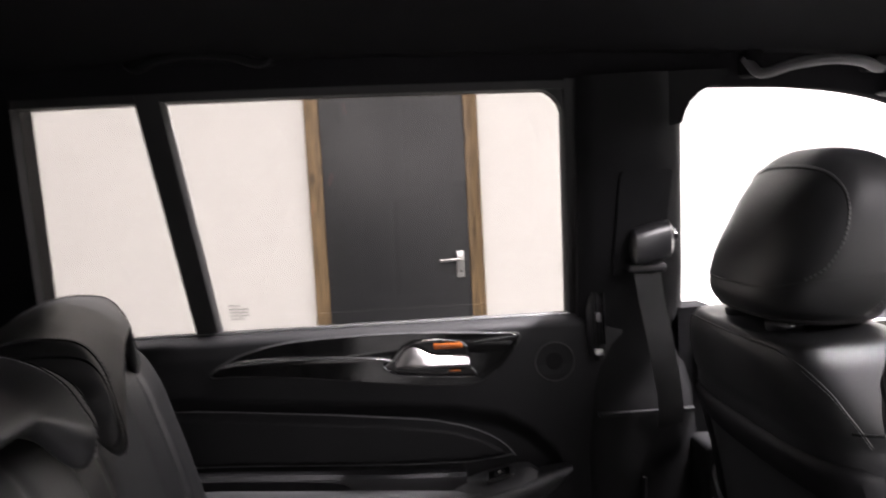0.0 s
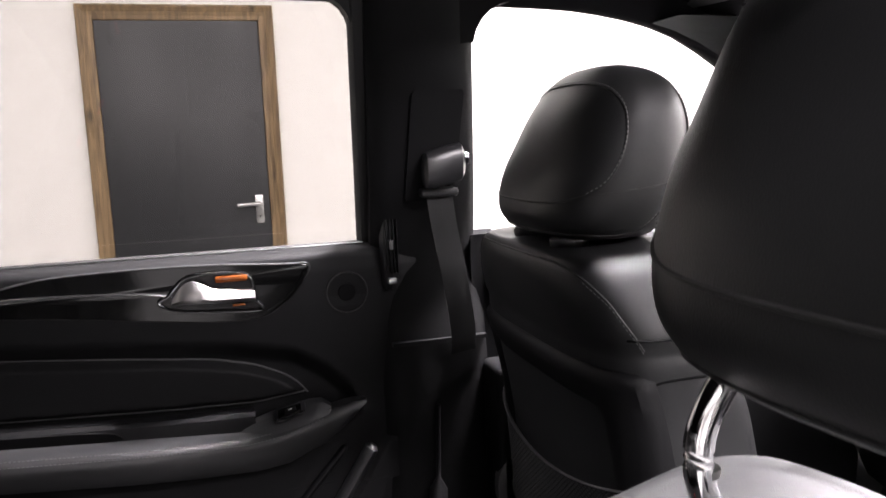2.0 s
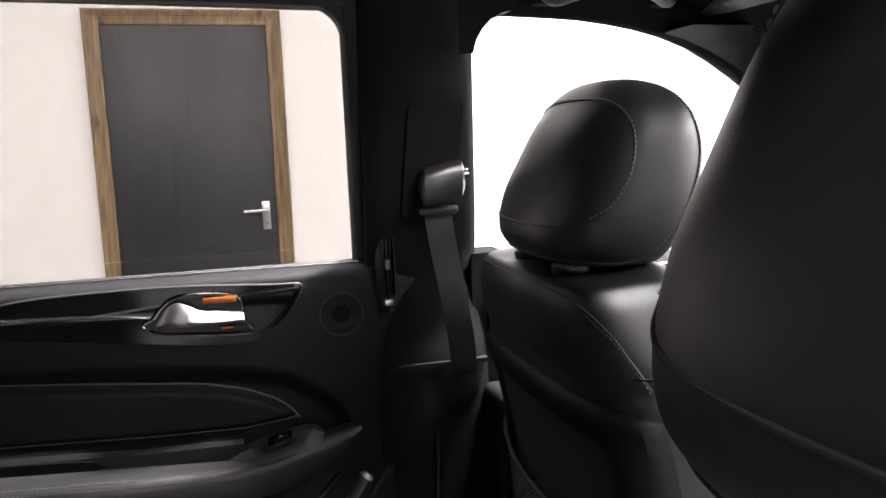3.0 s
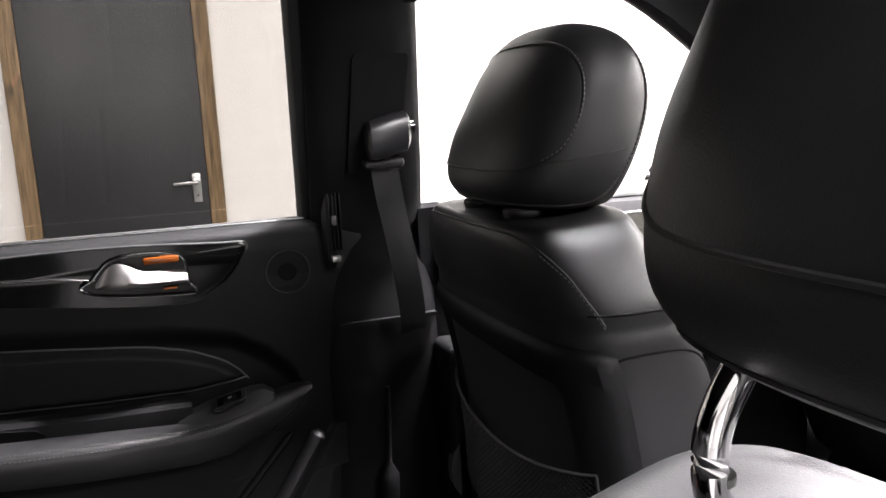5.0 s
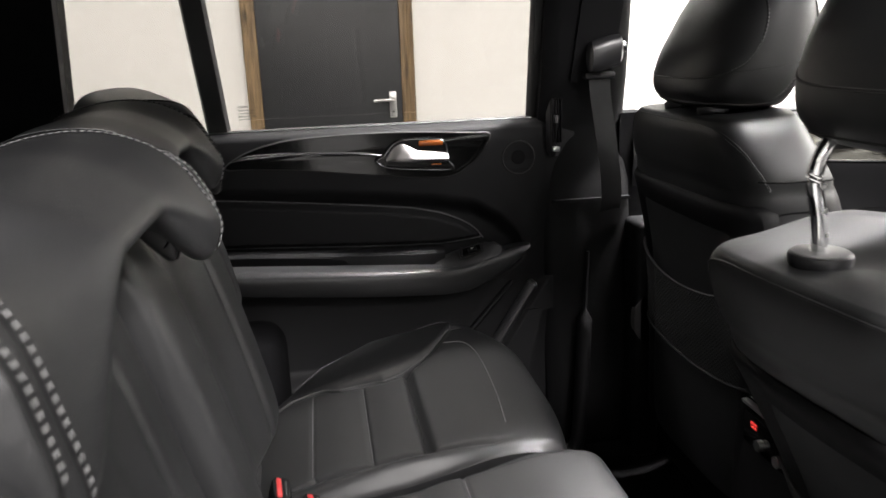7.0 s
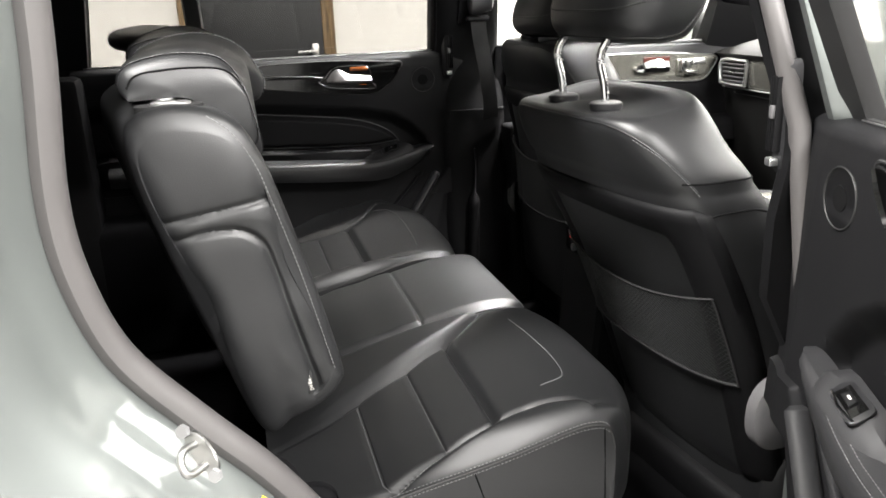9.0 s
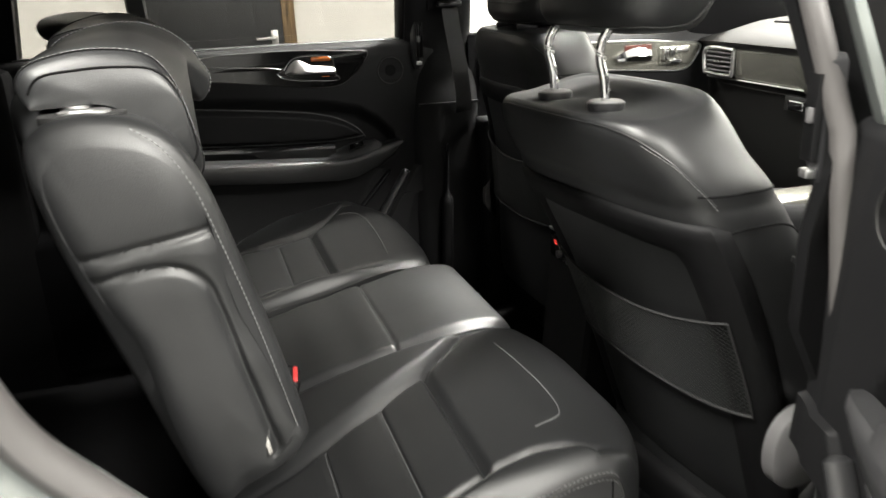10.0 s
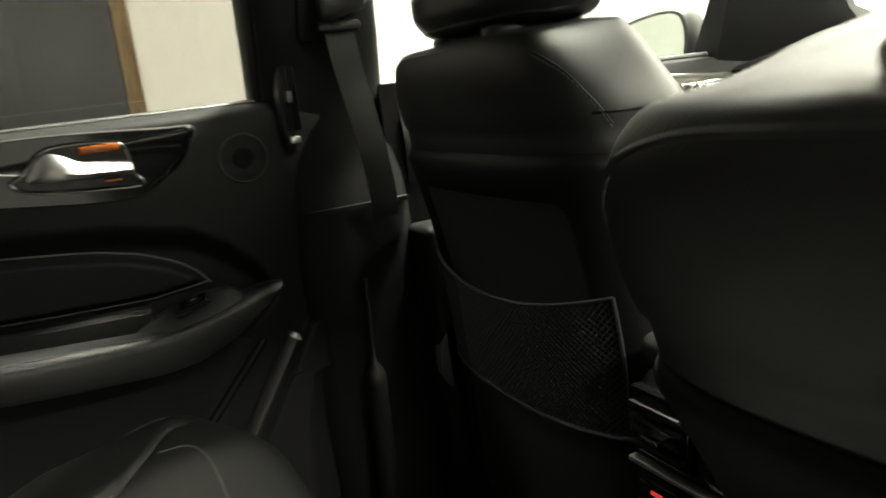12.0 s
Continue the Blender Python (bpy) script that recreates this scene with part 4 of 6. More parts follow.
def dashboard():
    d = thing("dashboard", "black dashboard with gloss trim and chrome-framed vents", "dashboard")
    prof = [(1.36, 1.13), (1.31, 1.205), (1.20, 1.226), (1.08, 1.216), (0.985, 1.196), (0.940, 1.182), (0.928, 1.165), (0.945, 1.150), (0.955, 1.10), (0.965, 1.06), (0.975, 1.045), (0.985, 1.0), (1.0, 0.90), (1.03, 0.75), (1.10, 0.62), (1.30, 0.55)]
    secs = []
    for i in range(33):
        y = 0.70 - 1.40 * i / 32
        e = smoothstep(0.6, 0.7, abs(y))
        b = 0.045 * (1 - smoothstep(0.10, 0.22, abs(y)))
        h = 0.035 * math.exp(-((y + 0.37) / 0.17) ** 2)
        secs.append([Vector((x + 0.03 * e - (b if 0.6 < z < 1.19 and x < 1.05 else 0), y, z + (h if z > 1.14 else 0) - 0.024 * smoothstep(0.56, 0.68, abs(y)) * smoothstep(1.15, 1.20, z))) for x, z in prof])
    part("dash_body", loft(secs), DASH, d)
    # gloss trim band on the passenger's side
    secs = []
    for i in range(14):
        y = 0.50 - 0.32 * i / 13
        k = 0.02 * smoothstep(0.3, 0.18, y)
        secs.append([Vector((0.940 + dx - 0.02 * smoothstep(0.26, 0.18, y), y, z + k * s)) for dx, z, s in ((0.012, 1.150, 0.2), (0.0, 1.142, 0.2), (0.004, 1.100, -0.4), (0.010, 1.068, -0.6), (0.022, 1.060, -0.6))])
    part("trim_band", loft(secs), TRIMB, d, "gloss dark trim band")
    part("trim_line", tube([(0.945, 0.62 - 0.44 * i / 12, 1.064) for i in range(13)], 0.0025, 6), SATIN, d)
    # side vent
    c = Vector((0.945, 0.558, 1.110))
    o = smooth_path([(-0.058, 0.032, 0), (0.050, 0.036, 0), (0.062, 0.030, 0), (0.060, -0.028, 0), (0.048, -0.036, 0), (-0.046, -0.034, 0), (-0.060, -0.026, 0)], 5, True)
    v = part("vent_frame", tube([Vector((c.x - 0.012, c.y - p.x, c.z + p.y)) for p in o], 0.0055, 8, True, up=(1, 0, 0)), SATIN, d, "chrome vent frame")
    part("vent_throat", slab([(p.x, p.y) for p in o], (c.x - 0.003, c.y, c.z), (0, -1, 0), (0, 0, 1), -0.004, 0), RUBBER, v)
    for k in range(5):
        zz = c.z - 0.025 + 0.0125 * k
        part("vent_slat", box(c.x - 0.016, c.x - 0.002, c.y - 0.052, c.y + 0.052, zz - 0.002, zz + 0.002, 0.001), GREYPL, v)
    part("vent_tab", box(c.x - 0.022, c.x - 0.012, c.y - 0.012, c.y + 0.008, c.z - 0.004, c.z + 0.004, 0.002), CHROME, v)
    # glove box latch
    part("latch_recess", box(0.958, 0.99, 0.222, 0.312, 1.004, 1.044, 0.005), RUBBER, d)
    part("glovebox_latch", box(0.946, 0.968, 0.230, 0.285, 1.010, 1.036, 0.005, 3), CHROME, d, "chrome glove box latch")
    part("glovebox_seam", tube(smooth_path([(0.972, 0.60, 1.045), (0.974, 0.4, 1.04), (0.976, 0.2, 1.04)]), 0.002, 6), RUBBER, d)
    # centre stack: screen and knob
    s = part("screen", box(0.888, 0.918, -0.13, 0.112, 1.02, 1.135, 0.006), GLOSS, d, "dark display in a bright frame")
    o = smooth_path([(0.128, 1.020, 0), (0.124, 1.08, 0), (0.112, 1.142, 0), (-0.13, 1.142, 0), (-0.138, 1.08, 0), (-0.142, 1.020, 0), (-0.12, 1.012, 0), (0.11, 1.012, 0)], 5, True)
    part("screen_frame", tube([Vector((0.887, p.x, p.y)) for p in o], 0.0055, 8, True, up=(1, 0, 0)), SATIN, s)
    part("stack_panel", box(0.898, 0.93, -0.13, 0.122, 0.86, 1.005, 0.01), GLOSS, d)
    for y in (0.088, -0.10):
        k = part("knob", tube([(0.905, y, 0.947), (0.889, y, 0.947), (0.880, y, 0.947)], [0.022, 0.022, 0.018], 24), SATIN, d, "satin silver knob")
        part("knob_cap", tube([(0.880, y, 0.947), (0.8775, y, 0.947)], 0.013, 20), DEEP_RED, k)
    for k in range(7):
        part("stack_button", box(0.890, 0.902, 0.065 - 0.024 * k, 0.047 - 0.024 * k, 0.975, 0.987, 0.002), SATIN, d)
    part("dash_speaker", box(1.06, 1.12, 0.42, 0.50, 1.212, 1.218, 0.004), PLASTIC, d)
    return d


dashboard()


def console():
    c = thing("centre_console", "black centre console with rear vents and controls", "console")
    secs = []
    for x, w, zt in ((0.195, 0.088, 0.925), (0.205, 0.098, 0.94), (0.24, 0.10, 0.945), (0.50, 0.10, 0.945), (0.55, 0.10, 0.90), (0.90, 0.11, 0.86), (0.95, 0.11, 0.80)):
        ring = super_ring(0, 0, 0, (zt - 0.45) / 2, w, 7, 32)
        secs.append([Vector((x - 0.10 * max(0, 0.85 - ((zt + 0.45) / 2 + p.x)) * (1 if x < 0.25 else 0), p.y, (zt + 0.45) / 2 + p.x)) for p in ring])
    part("body", loft(secs), PLASTIC, c)
    part("arm_pad", box(0.21, 0.52, -0.098, 0.098, 0.935, 0.962, 0.012, 3), LEATHER, c, "black leather armrest pad")
    for y in (0.045, -0.045):
        v = part("rear_vent", box(0.184, 0.198, y - 0.036, y + 0.036, 0.862, 0.925, 0.004), GLOSS, c)
        for k in range(4):
            zz = 0.874 + 0.0125 * k
            part("vent_slat", box(0.178, 0.188, y - 0.031, y + 0.031, zz - 0.0016, zz + 0.0016, 0.0006), PLASTIC, v)
        part("vent_tab", box(0.172, 0.184, y - 0.010, y + 0.012, 0.884, 0.889, 0.0015), CHROME, v, "chrome vent tab")
    part("chrome_bar", box(0.180, 0.190, -0.085, 0.085, 0.850, 0.856, 0.002), SATIN, c)
    panel = part("control_panel", box(0.178, 0.196, -0.075, 0.075, 0.795, 0.845, 0.005), GLOSS, c, "rear climate panel with red digits")
    for y in (0.045, -0.045):
        part("digits", box(0.1765, 0.1785, y - 0.007, y + 0.007, 0.832, 0.835, 0), REDGLOW, panel, smooth=False)
        part("digits", box(0.1765, 0.1785, y - 0.007, y + 0.005, 0.827, 0.829, 0), REDGLOW, panel, smooth=False)
        part("dial", tube([(0.178, y * 0.5, 0.812), (0.170, y * 0.5, 0.812)], 0.008, 16), SATIN, panel)
    part("cup_lid", box(0.62, 0.80, -0.07, 0.02, 0.875, 0.89, 0.004), TRIMB, c)
    return c


def glow(name, colour, strength):
    m = bpy.data.materials.new(name)
    m.use_nodes = True
    b = m.node_tree.nodes["Principled BSDF"]
    b.inputs["Base Color"].default_value = (*colour, 1)
    b.inputs["Emission Color"].default_value = (*colour, 1)
    b.inputs["Emission Strength"].default_value = strength
    return m


REDGLOW = glow("red_display_digits", (1.0, 0.06, 0.05), 0.5)
console()


# ---- front seats ----
BACK = [(-0.66, 0.235, 0.43, 0.210), (-0.62, 0.215, 0.42, 0.218), (-0.43, 0.148, 0.37, 0.226), (-0.30, 0.098, 0.31, 0.229), (-0.20, 0.048, 0.255, 0.231), (-0.14, 0.014, 0.212, 0.230), (-0.09, -0.014, 0.176, 0.226), (-0.06, -0.032, 0.152, 0.214), (-0.035, -0.044, 0.132, 0.199), (-0.018, -0.050, 0.118, 0.186), (-0.006, -0.051, 0.110, 0.172), (-0.002, -0.049, 0.106, 0.164), (0.0, -0.044, 0.100, 0.155)]
LEAN_BACK = [0.0]
TILT_BACK = [0.05]


def top_rise(d):
    """How far the top of a backrest rises towards its front lip."""
    d = max(0.0, d)
    return TILT_BACK[0] * d * min(1.0, d / 0.15) ** 2


def back_point(th, z, off=0.0):
    b, f, w = spline_table(BACK, z)
    b, f = b + LEAN_BACK[0] * z, f + LEAN_BACK[0] * z
    n = 3.6
    c, s = math.cos(th), math.sin(th)
    p = Vector(((b + f) / 2 + (f - b) / 2 * math.copysign(abs(c) ** (2 / n), c), w * math.copysign(abs(s) ** (2 / n), s), z))
    if off:
        q = Vector((p.x - (b + f) / 2, p.y * (f - b) / (2 * w), 0)).normalized()
        p += q * off
    p.z += (top_rise(p.x - b) - 0.004) * smoothstep(-0.06, -0.004, z)
    return p


def th_of_y(y, z):
    """The angle on the back of the seat at which its side distance is y."""
    w = spline_table(BACK, z)[2]
    r = max(-1, min(1, abs(y / w) ** 1.8))
    return math.pi - math.copysign(math.asin(r), y)


HEAD = [(0.0, 0.044, 0.050, 0.092), (0.005, 0.042, 0.066, 0.114), (0.03, 0.042, 0.082, 0.131), (0.075, 0.055, 0.088, 0.138), (0.12, 0.071, 0.083, 0.135), (0.16, 0.079, 0.070, 0.126), (0.190, 0.081, 0.051, 0.108), (0.206, 0.079, 0.033, 0.085), (0.215, 0.075, 0.013, 0.050), (0.217, 0.075, 0.004, 0.016)]


def head_point(th, z, off=0.0):
    cx, a, b = spline_table(HEAD, z)
    n = 2.7
    c, s = math.cos(th), math.sin(th)
    p = Vector((cx + a * math.copysign(abs(c) ** (2 / n), c), b * math.copysign(abs(s) ** (2 / n), s), z))
    if off:
        p += Vector((p.x - cx, p.y * a / b, 0)).normalized() * off
    return p


def ramp_path(pts, f, step=6):
    return [f(p.x, p.y) for p in smooth_path([(a, b, 0) for a, b in pts], step)]


def front_seat(name, label, hz, lean, tilt):
    """A front seat; its origin is between the headrest posts on top of the backrest."""
    LEAN_BACK[0], TILT_BACK[0] = lean, tilt
    zg = top_rise(0.044) - 0.001
    s = thing(name, label, "car seat", "front seats")
    secs = []
    N = 72
    ths = [2 * math.pi * k / N for k in range(N)]
    for i in range(60):
        t = i / 59
        z = -0.66 + 0.66 * (1 - (1 - t) ** 1.7)
        g = 0.004 * math.exp(-((z + 0.108) / 0.006) ** 2)
        secs.append([back_point(th, z, -g) for th in ths])
    for k, dz in ((0.9, 0.0035), (0.75, 0.006), (0.5, 0.007), (0.25, 0.006)):
        ring = secs[-1] if k == 0.9 else ring0
        if k == 0.9:
            ring0 = ring
        secs.append([Vector((0.036 + (p.x - 0.036) * k, p.y * k, dz - 0.004 + top_rise(0.080 + (p.x - 0.036) * k) - 0.010 * math.exp(-((abs(p.y * k) - 0.061) / 0.038) ** 2 - ((p.x * k) / 0.05) ** 2) + 0.004 * smoothstep(0.1, 0.19, abs(p.y * k)) * -2)) for p in ring0])
    back = part("backrest", loft(secs), LEATHER, s, "smooth black leather backrest")
    # piping round the cap and its stitches
    for sd in (1, -1):
        pts = [(th_of_y(sd * y, z), z) for y, z in ((0.0, -0.008), (0.08, -0.008), (0.125, -0.010), (0.165, -0.022), (0.195, -0.047), (0.213, -0.074), (0.2235, -0.102))]
        part("cap_piping", tube(ramp_path(pts, lambda a, b: back_point(a, b, 0.0001), 8), 0.0014, 6, up=(1, 0, 0)), LEATHER, back)
        dashes(ramp_path([(a, b - 0.006) for a, b in pts[3:]], lambda a, b: back_point(a, b, 0.0008), 8), back, r=0.0006)
        # side seams from the cap to the front
        half = math.pi / 2
        pts = [(half + 0.42, -0.090), (half + 0.1, -0.091), (half - 0.3, -0.093), (half - 0.9, -0.098)]
        if sd < 0:
            pts = [(2 * math.pi - a, b) for a, b in pts]
        part("side_seam", tube(ramp_path(pts, lambda a, b: back_point(a, b, 0.0), 8), 0.0016, 6), GROOVE, back)
        low = [(half + 0.40, -0.150), (half + 0.15, -0.138), (half - 0.2, -0.140), (half - 0.55, -0.165), (half - 0.8, -0.23), (half - 0.9, -0.33)]
        if sd < 0:
            low = [(2 * math.pi - a, b) for a, b in low]
        part("side_seam", tube(ramp_path(low, lambda a, b: back_point(a, b, 0.0), 8), 0.0016, 6), GROOVE, back)
    # hard shell
    bm = bmesh.new()
    secs = []
    nz, nt = 44, 44
    for i in range(nz + 1):
        z = -0.64 + (0.64 - 0.128) * i / nz
        row = []
        w = spline_table(BACK, z)[2]
        for j in range(nt + 1):
            y = (-1 + 2 * j / nt) * 0.985 * w
            e = 1 - abs(-1 + 2 * j / nt)
            rec = smoothstep(0.20, 0.34, e) * smoothstep(0.0, 0.05, -0.155 - z)
            off = 0.010 - 0.020 * rec - 0.008 * (1 - smoothstep(0, 0.04, e)) - 0.008 * smoothstep(-0.14, -0.128, z)
            row.append(back_point(th_of_y(y, z), z, off))
        secs.append(row)
    loft(secs, closed=False, bm=bm)
    shell = part("back_shell", bm, PLASTIC, s, "hard black plastic seat back")
    sol = shell.modifiers.new("thick", "SOLIDIFY")
    sol.thickness, sol.offset = 0.004, -1
    # net pocket
    def net_point(u, v):
        y = -0.195 + 0.39 * u
        zt = -0.276 - 0.030 * math.sin(math.pi * u)
        zb = -0.435 - 0.012 * math.sin(math.pi * u)
        z = zb + (zt - zb) * v
        return back_point(th_of_y(y, z), z, 0.012 + 0.010 * v * math.sin(math.pi * u))
    bm = bmesh.new()
    nu, nv = 46, 20
    for a in range(-nv, nu + nv, 1):
        for dr in (1, -1):
            pts = []
            for k in range(nv + 1):
                u = (a + dr * k) / nu if dr > 0 else (a + nv + dr * k) / nu
                if 0 <= u <= 1:
                    pts.append(net_point(u, k / nv))
            if len(pts) > 2:
                tube(pts, 0.0007, 3, up=(0, 1, 0.2), bm=bm)
    net = part("net_pocket", bm, NET, s, "black string net pocket")
    part("net_band", tube([net_point(i / 24, 1.0) for i in range(25)], 0.003, 8, flat=0.6), BELT, net)
    part("net_band", tube([net_point(i / 24, 0.0) for i in range(25)], 0.003, 8), BELT, net)
    for u in (0.0, 1.0):
        part("net_band", tube([net_point(u, i / 8) for i in range(9)], 0.0025, 6, up=(0, 1, 0)), BELT, net)
    # cushion
    secs = []
    for x, w, z0, z1 in ((0.24, 0.20, -0.70, -0.58), (0.28, 0.245, -0.74, -0.545), (0.36, 0.26, -0.76, -0.53), (0.55, 0.262, -0.76, -0.53), (0.70, 0.26, -0.74, -0.51), (0.76, 0.25, -0.72, -0.52), (0.79, 0.21, -0.68, -0.56)):
        ring = super_ring(0, 0, 0, (z1 - z0) / 2, w, 4, 36)
        secs.append([Vector((x - 0.45 * lean, p.y, (z0 + z1) / 2 + p.x - (0.018 * (1 - (p.y / w) ** 2) if p.x > 0 else 0))) for p in ring])
    part("cushion", loft(secs), LEATHER, s)
    part("seat_base", box(0.22 - 0.45 * lean, 0.74 - 0.45 * lean, -0.23, 0.23, -0.79, -0.69, 0.025, 3), PLASTIC, s)
    for sd in (1, -1):
        part("seat_rail", box(0.15, 0.85, sd * 0.18 - 0.02, sd * 0.18 + 0.02, -0.83 if hz < 0.05 else -0.78, -0.77 if hz < 0.05 else -0.75, 0.004), RUBBER, s)
        if sd != (-1 if hz > 0.05 else 1):
            continue
        secs = []
        for y, k in ((0.236, 1.0), (0.256, 1.0), (0.262, 0.85)):
            ring = super_ring(0, 0, 0, 0.062 * k, 0.062 * k, 2.4, 28)
            secs.append([Vector((0.215 - 0.45 * lean + p.x, sd * y, -0.468 + p.y)) for p in ring])
        part("recliner_cover", loft(secs), GREYPL, s, "grey plastic hinge cover")
    # headrest
    up = Vector((0.020 if hz > 0.05 else 0.0, 0, hz))
    ks = 1.0 if hz > 0.05 else 1.07

    def wide(p):
        return Vector((0.06 + (p.x - 0.06) * ks, p.y * ks, p.z))
    secs = []
    for i in range(48):
        z = 0.217 * (0.5 - 0.5 * math.cos(math.pi * i / 47))
        secs.append([wide(head_point(th, z)) + up for th in ths])
    head = part("headrest", loft(secs), LEATHER, s, "rounded black leather headrest")
    def seam(pts, stitches=True, r=0.0014):
        path = [wide(head_point(a, b, 0.0001)) + up for a, b in ((p.x, p.y) for p in smooth_path([(a, b, 0) for a, b in pts], 8))]
        part("seam", tube(path, r, 6, up=(1, 0, 0)), RUBBER, head)
        if stitches:
            dashes([p + (p - Vector((0.05, 0, p.z))).normalized() * 0.0012 + Vector((0, 0, 0.003)) for p in path], head, r=0.0007)
    pi = math.pi
    seam([(pi + 1.0, 0.058), (pi + 1.2, 0.072), (pi + 1.28, 0.10), (pi + 1.24, 0.14), (pi + 1.08, 0.168), (pi + 0.7, 0.186), (pi, 0.193), (pi - 0.7, 0.186), (pi - 1.08, 0.168), (pi - 1.24, 0.14), (pi - 1.28, 0.10), (pi - 1.2, 0.072), (pi - 1.0, 0.058)])
    seam([(pi + 1.0, 0.058), (pi + 0.6, 0.050), (pi, 0.048), (pi - 0.6, 0.050), (pi - 1.0, 0.058)], False)
    seam([(pi + 1.0, 0.058), (pi + 1.4, 0.062), (pi / 2 * 3 + 0.3, 0.070)], False, 0.001)
    seam([(pi - 1.0, 0.058), (pi - 1.4, 0.062), (pi / 2 - 0.3, 0.070)], False, 0.001)
    seam([(pi / 2 - 0.45, 0.19), (pi / 2 - 0.5, 0.12), (pi / 2 - 0.45, 0.05), (pi / 2 - 0.1, 0.012), (pi / 2 + 0.6, 0.010), (pi, 0.010), (3 * pi / 2 - 0.6, 0.010), (3 * pi / 2 + 0.1, 0.012), (3 * pi / 2 + 0.45, 0.05), (3 * pi / 2 + 0.5, 0.12), (3 * pi / 2 + 0.45, 0.19)])
    for y in (0.061, -0.061):
        p = part("post", tube(smooth_path([(0.001, y, -0.02), (-0.004, y, 0.35 * hz), (-0.012, y, 0.72 * hz), (-0.006, y, hz - 0.002), (0.022, y, hz + 0.03)]), 0.0062, 14), CHROME, s, "chrome headrest post")
        for k in range(3):
            zz = 0.02 + 0.02 * k
            if zz < hz:
                part("notch", tube([(-0.002 - 0.0035 * k, y, zz), (-0.0022 - 0.0035 * k, y, zz + 0.003)], 0.0063, 14, up=(1, 0, 0)), STEEL, p)
        g = part("post_guide", tube([(0.0, y, q + zg + 0.002) for q in (-0.006, 0.000, 0.004, 0.005)], [0.0235, 0.025, 0.0245, 0.023], 28, up=(1, 0, 0)), SATINBLACK, s, "round post guide with a pale cap")
        part("guide_cap", tube([(0.0, y, q + zg + 0.002) for q in (0.0045, 0.0058, 0.0064)], [0.0225, 0.0222, 0.020], 28, up=(1, 0, 0)), GUIDE, g)
    return s


near = front_seat("front_seat", "black leather front seat with a raised headrest", 0.090, 0.0, 0.18)
near.matrix_basis = pose(-0.002, -0.385, 1.194, 0, 0, 6.5)
far = front_seat("front_seat", "black leather front seat with a low headrest", 0.005, 0.33, 0.05)
far.location = (0.23, 0.37, 1.25)


# ---- rear bench ----
PROFILE = [(0.0, -0.54, 0.722), (0.14, -0.43, 0.748), (0.28, -0.33, 0.772), (0.42, -0.23, 0.793), (0.56, -0.13, 0.810), (0.66, -0.065, 0.812), (0.75, -0.022, 0.802), (0.83, -0.001, 0.772), (0.90, 0.002, 0.72), (0.96, -0.006, 0.66), (1.0, -0.05, 0.63)]
OUT_SEAM = {-1: [(-0.54, 0.0), (-0.45, 0.002), (-0.396, 0.010), (-0.303, 0.042), (-0.213, 0.072), (-0.164, 0.075), (-0.12, 0.064), (-0.086, 0.04), (0.1, 0.03)], 1: [(-0.54, 0.03), (-0.442, 0.06), (-0.35, 0.17), (-0.27, 0.215), (-0.234, 0.205), (-0.19, 0.165), (-0.153, 0.11), (-0.12, 0.065), (-0.1, 0.05), (0.1, 0.05)], 0: [(-1, 0.02), (1, 0.02)]}
IN_SEAM = {-1: [(-0.54, 0.23), (-0.45, 0.205), (-0.378, 0.17), (-0.32, 0.143), (-0.225, 0.092), (-0.17, 0.05), (-0.131, 0.02), (0.1, 0.02)], 1: [(-0.54, 0.10), (-0.45, 0.085), (-0.3, 0.055), (-0.185, 0.04), (-0.13, 0.030), (0.1, 0.03)], 0: [(-1, 0.02), (1, 0.02)]}


TAPER = [(-0.54, 0.56), (-0.46, 0.70), (-0.38, 0.90), (-0.28, 1.0), (0.1, 1.0)]


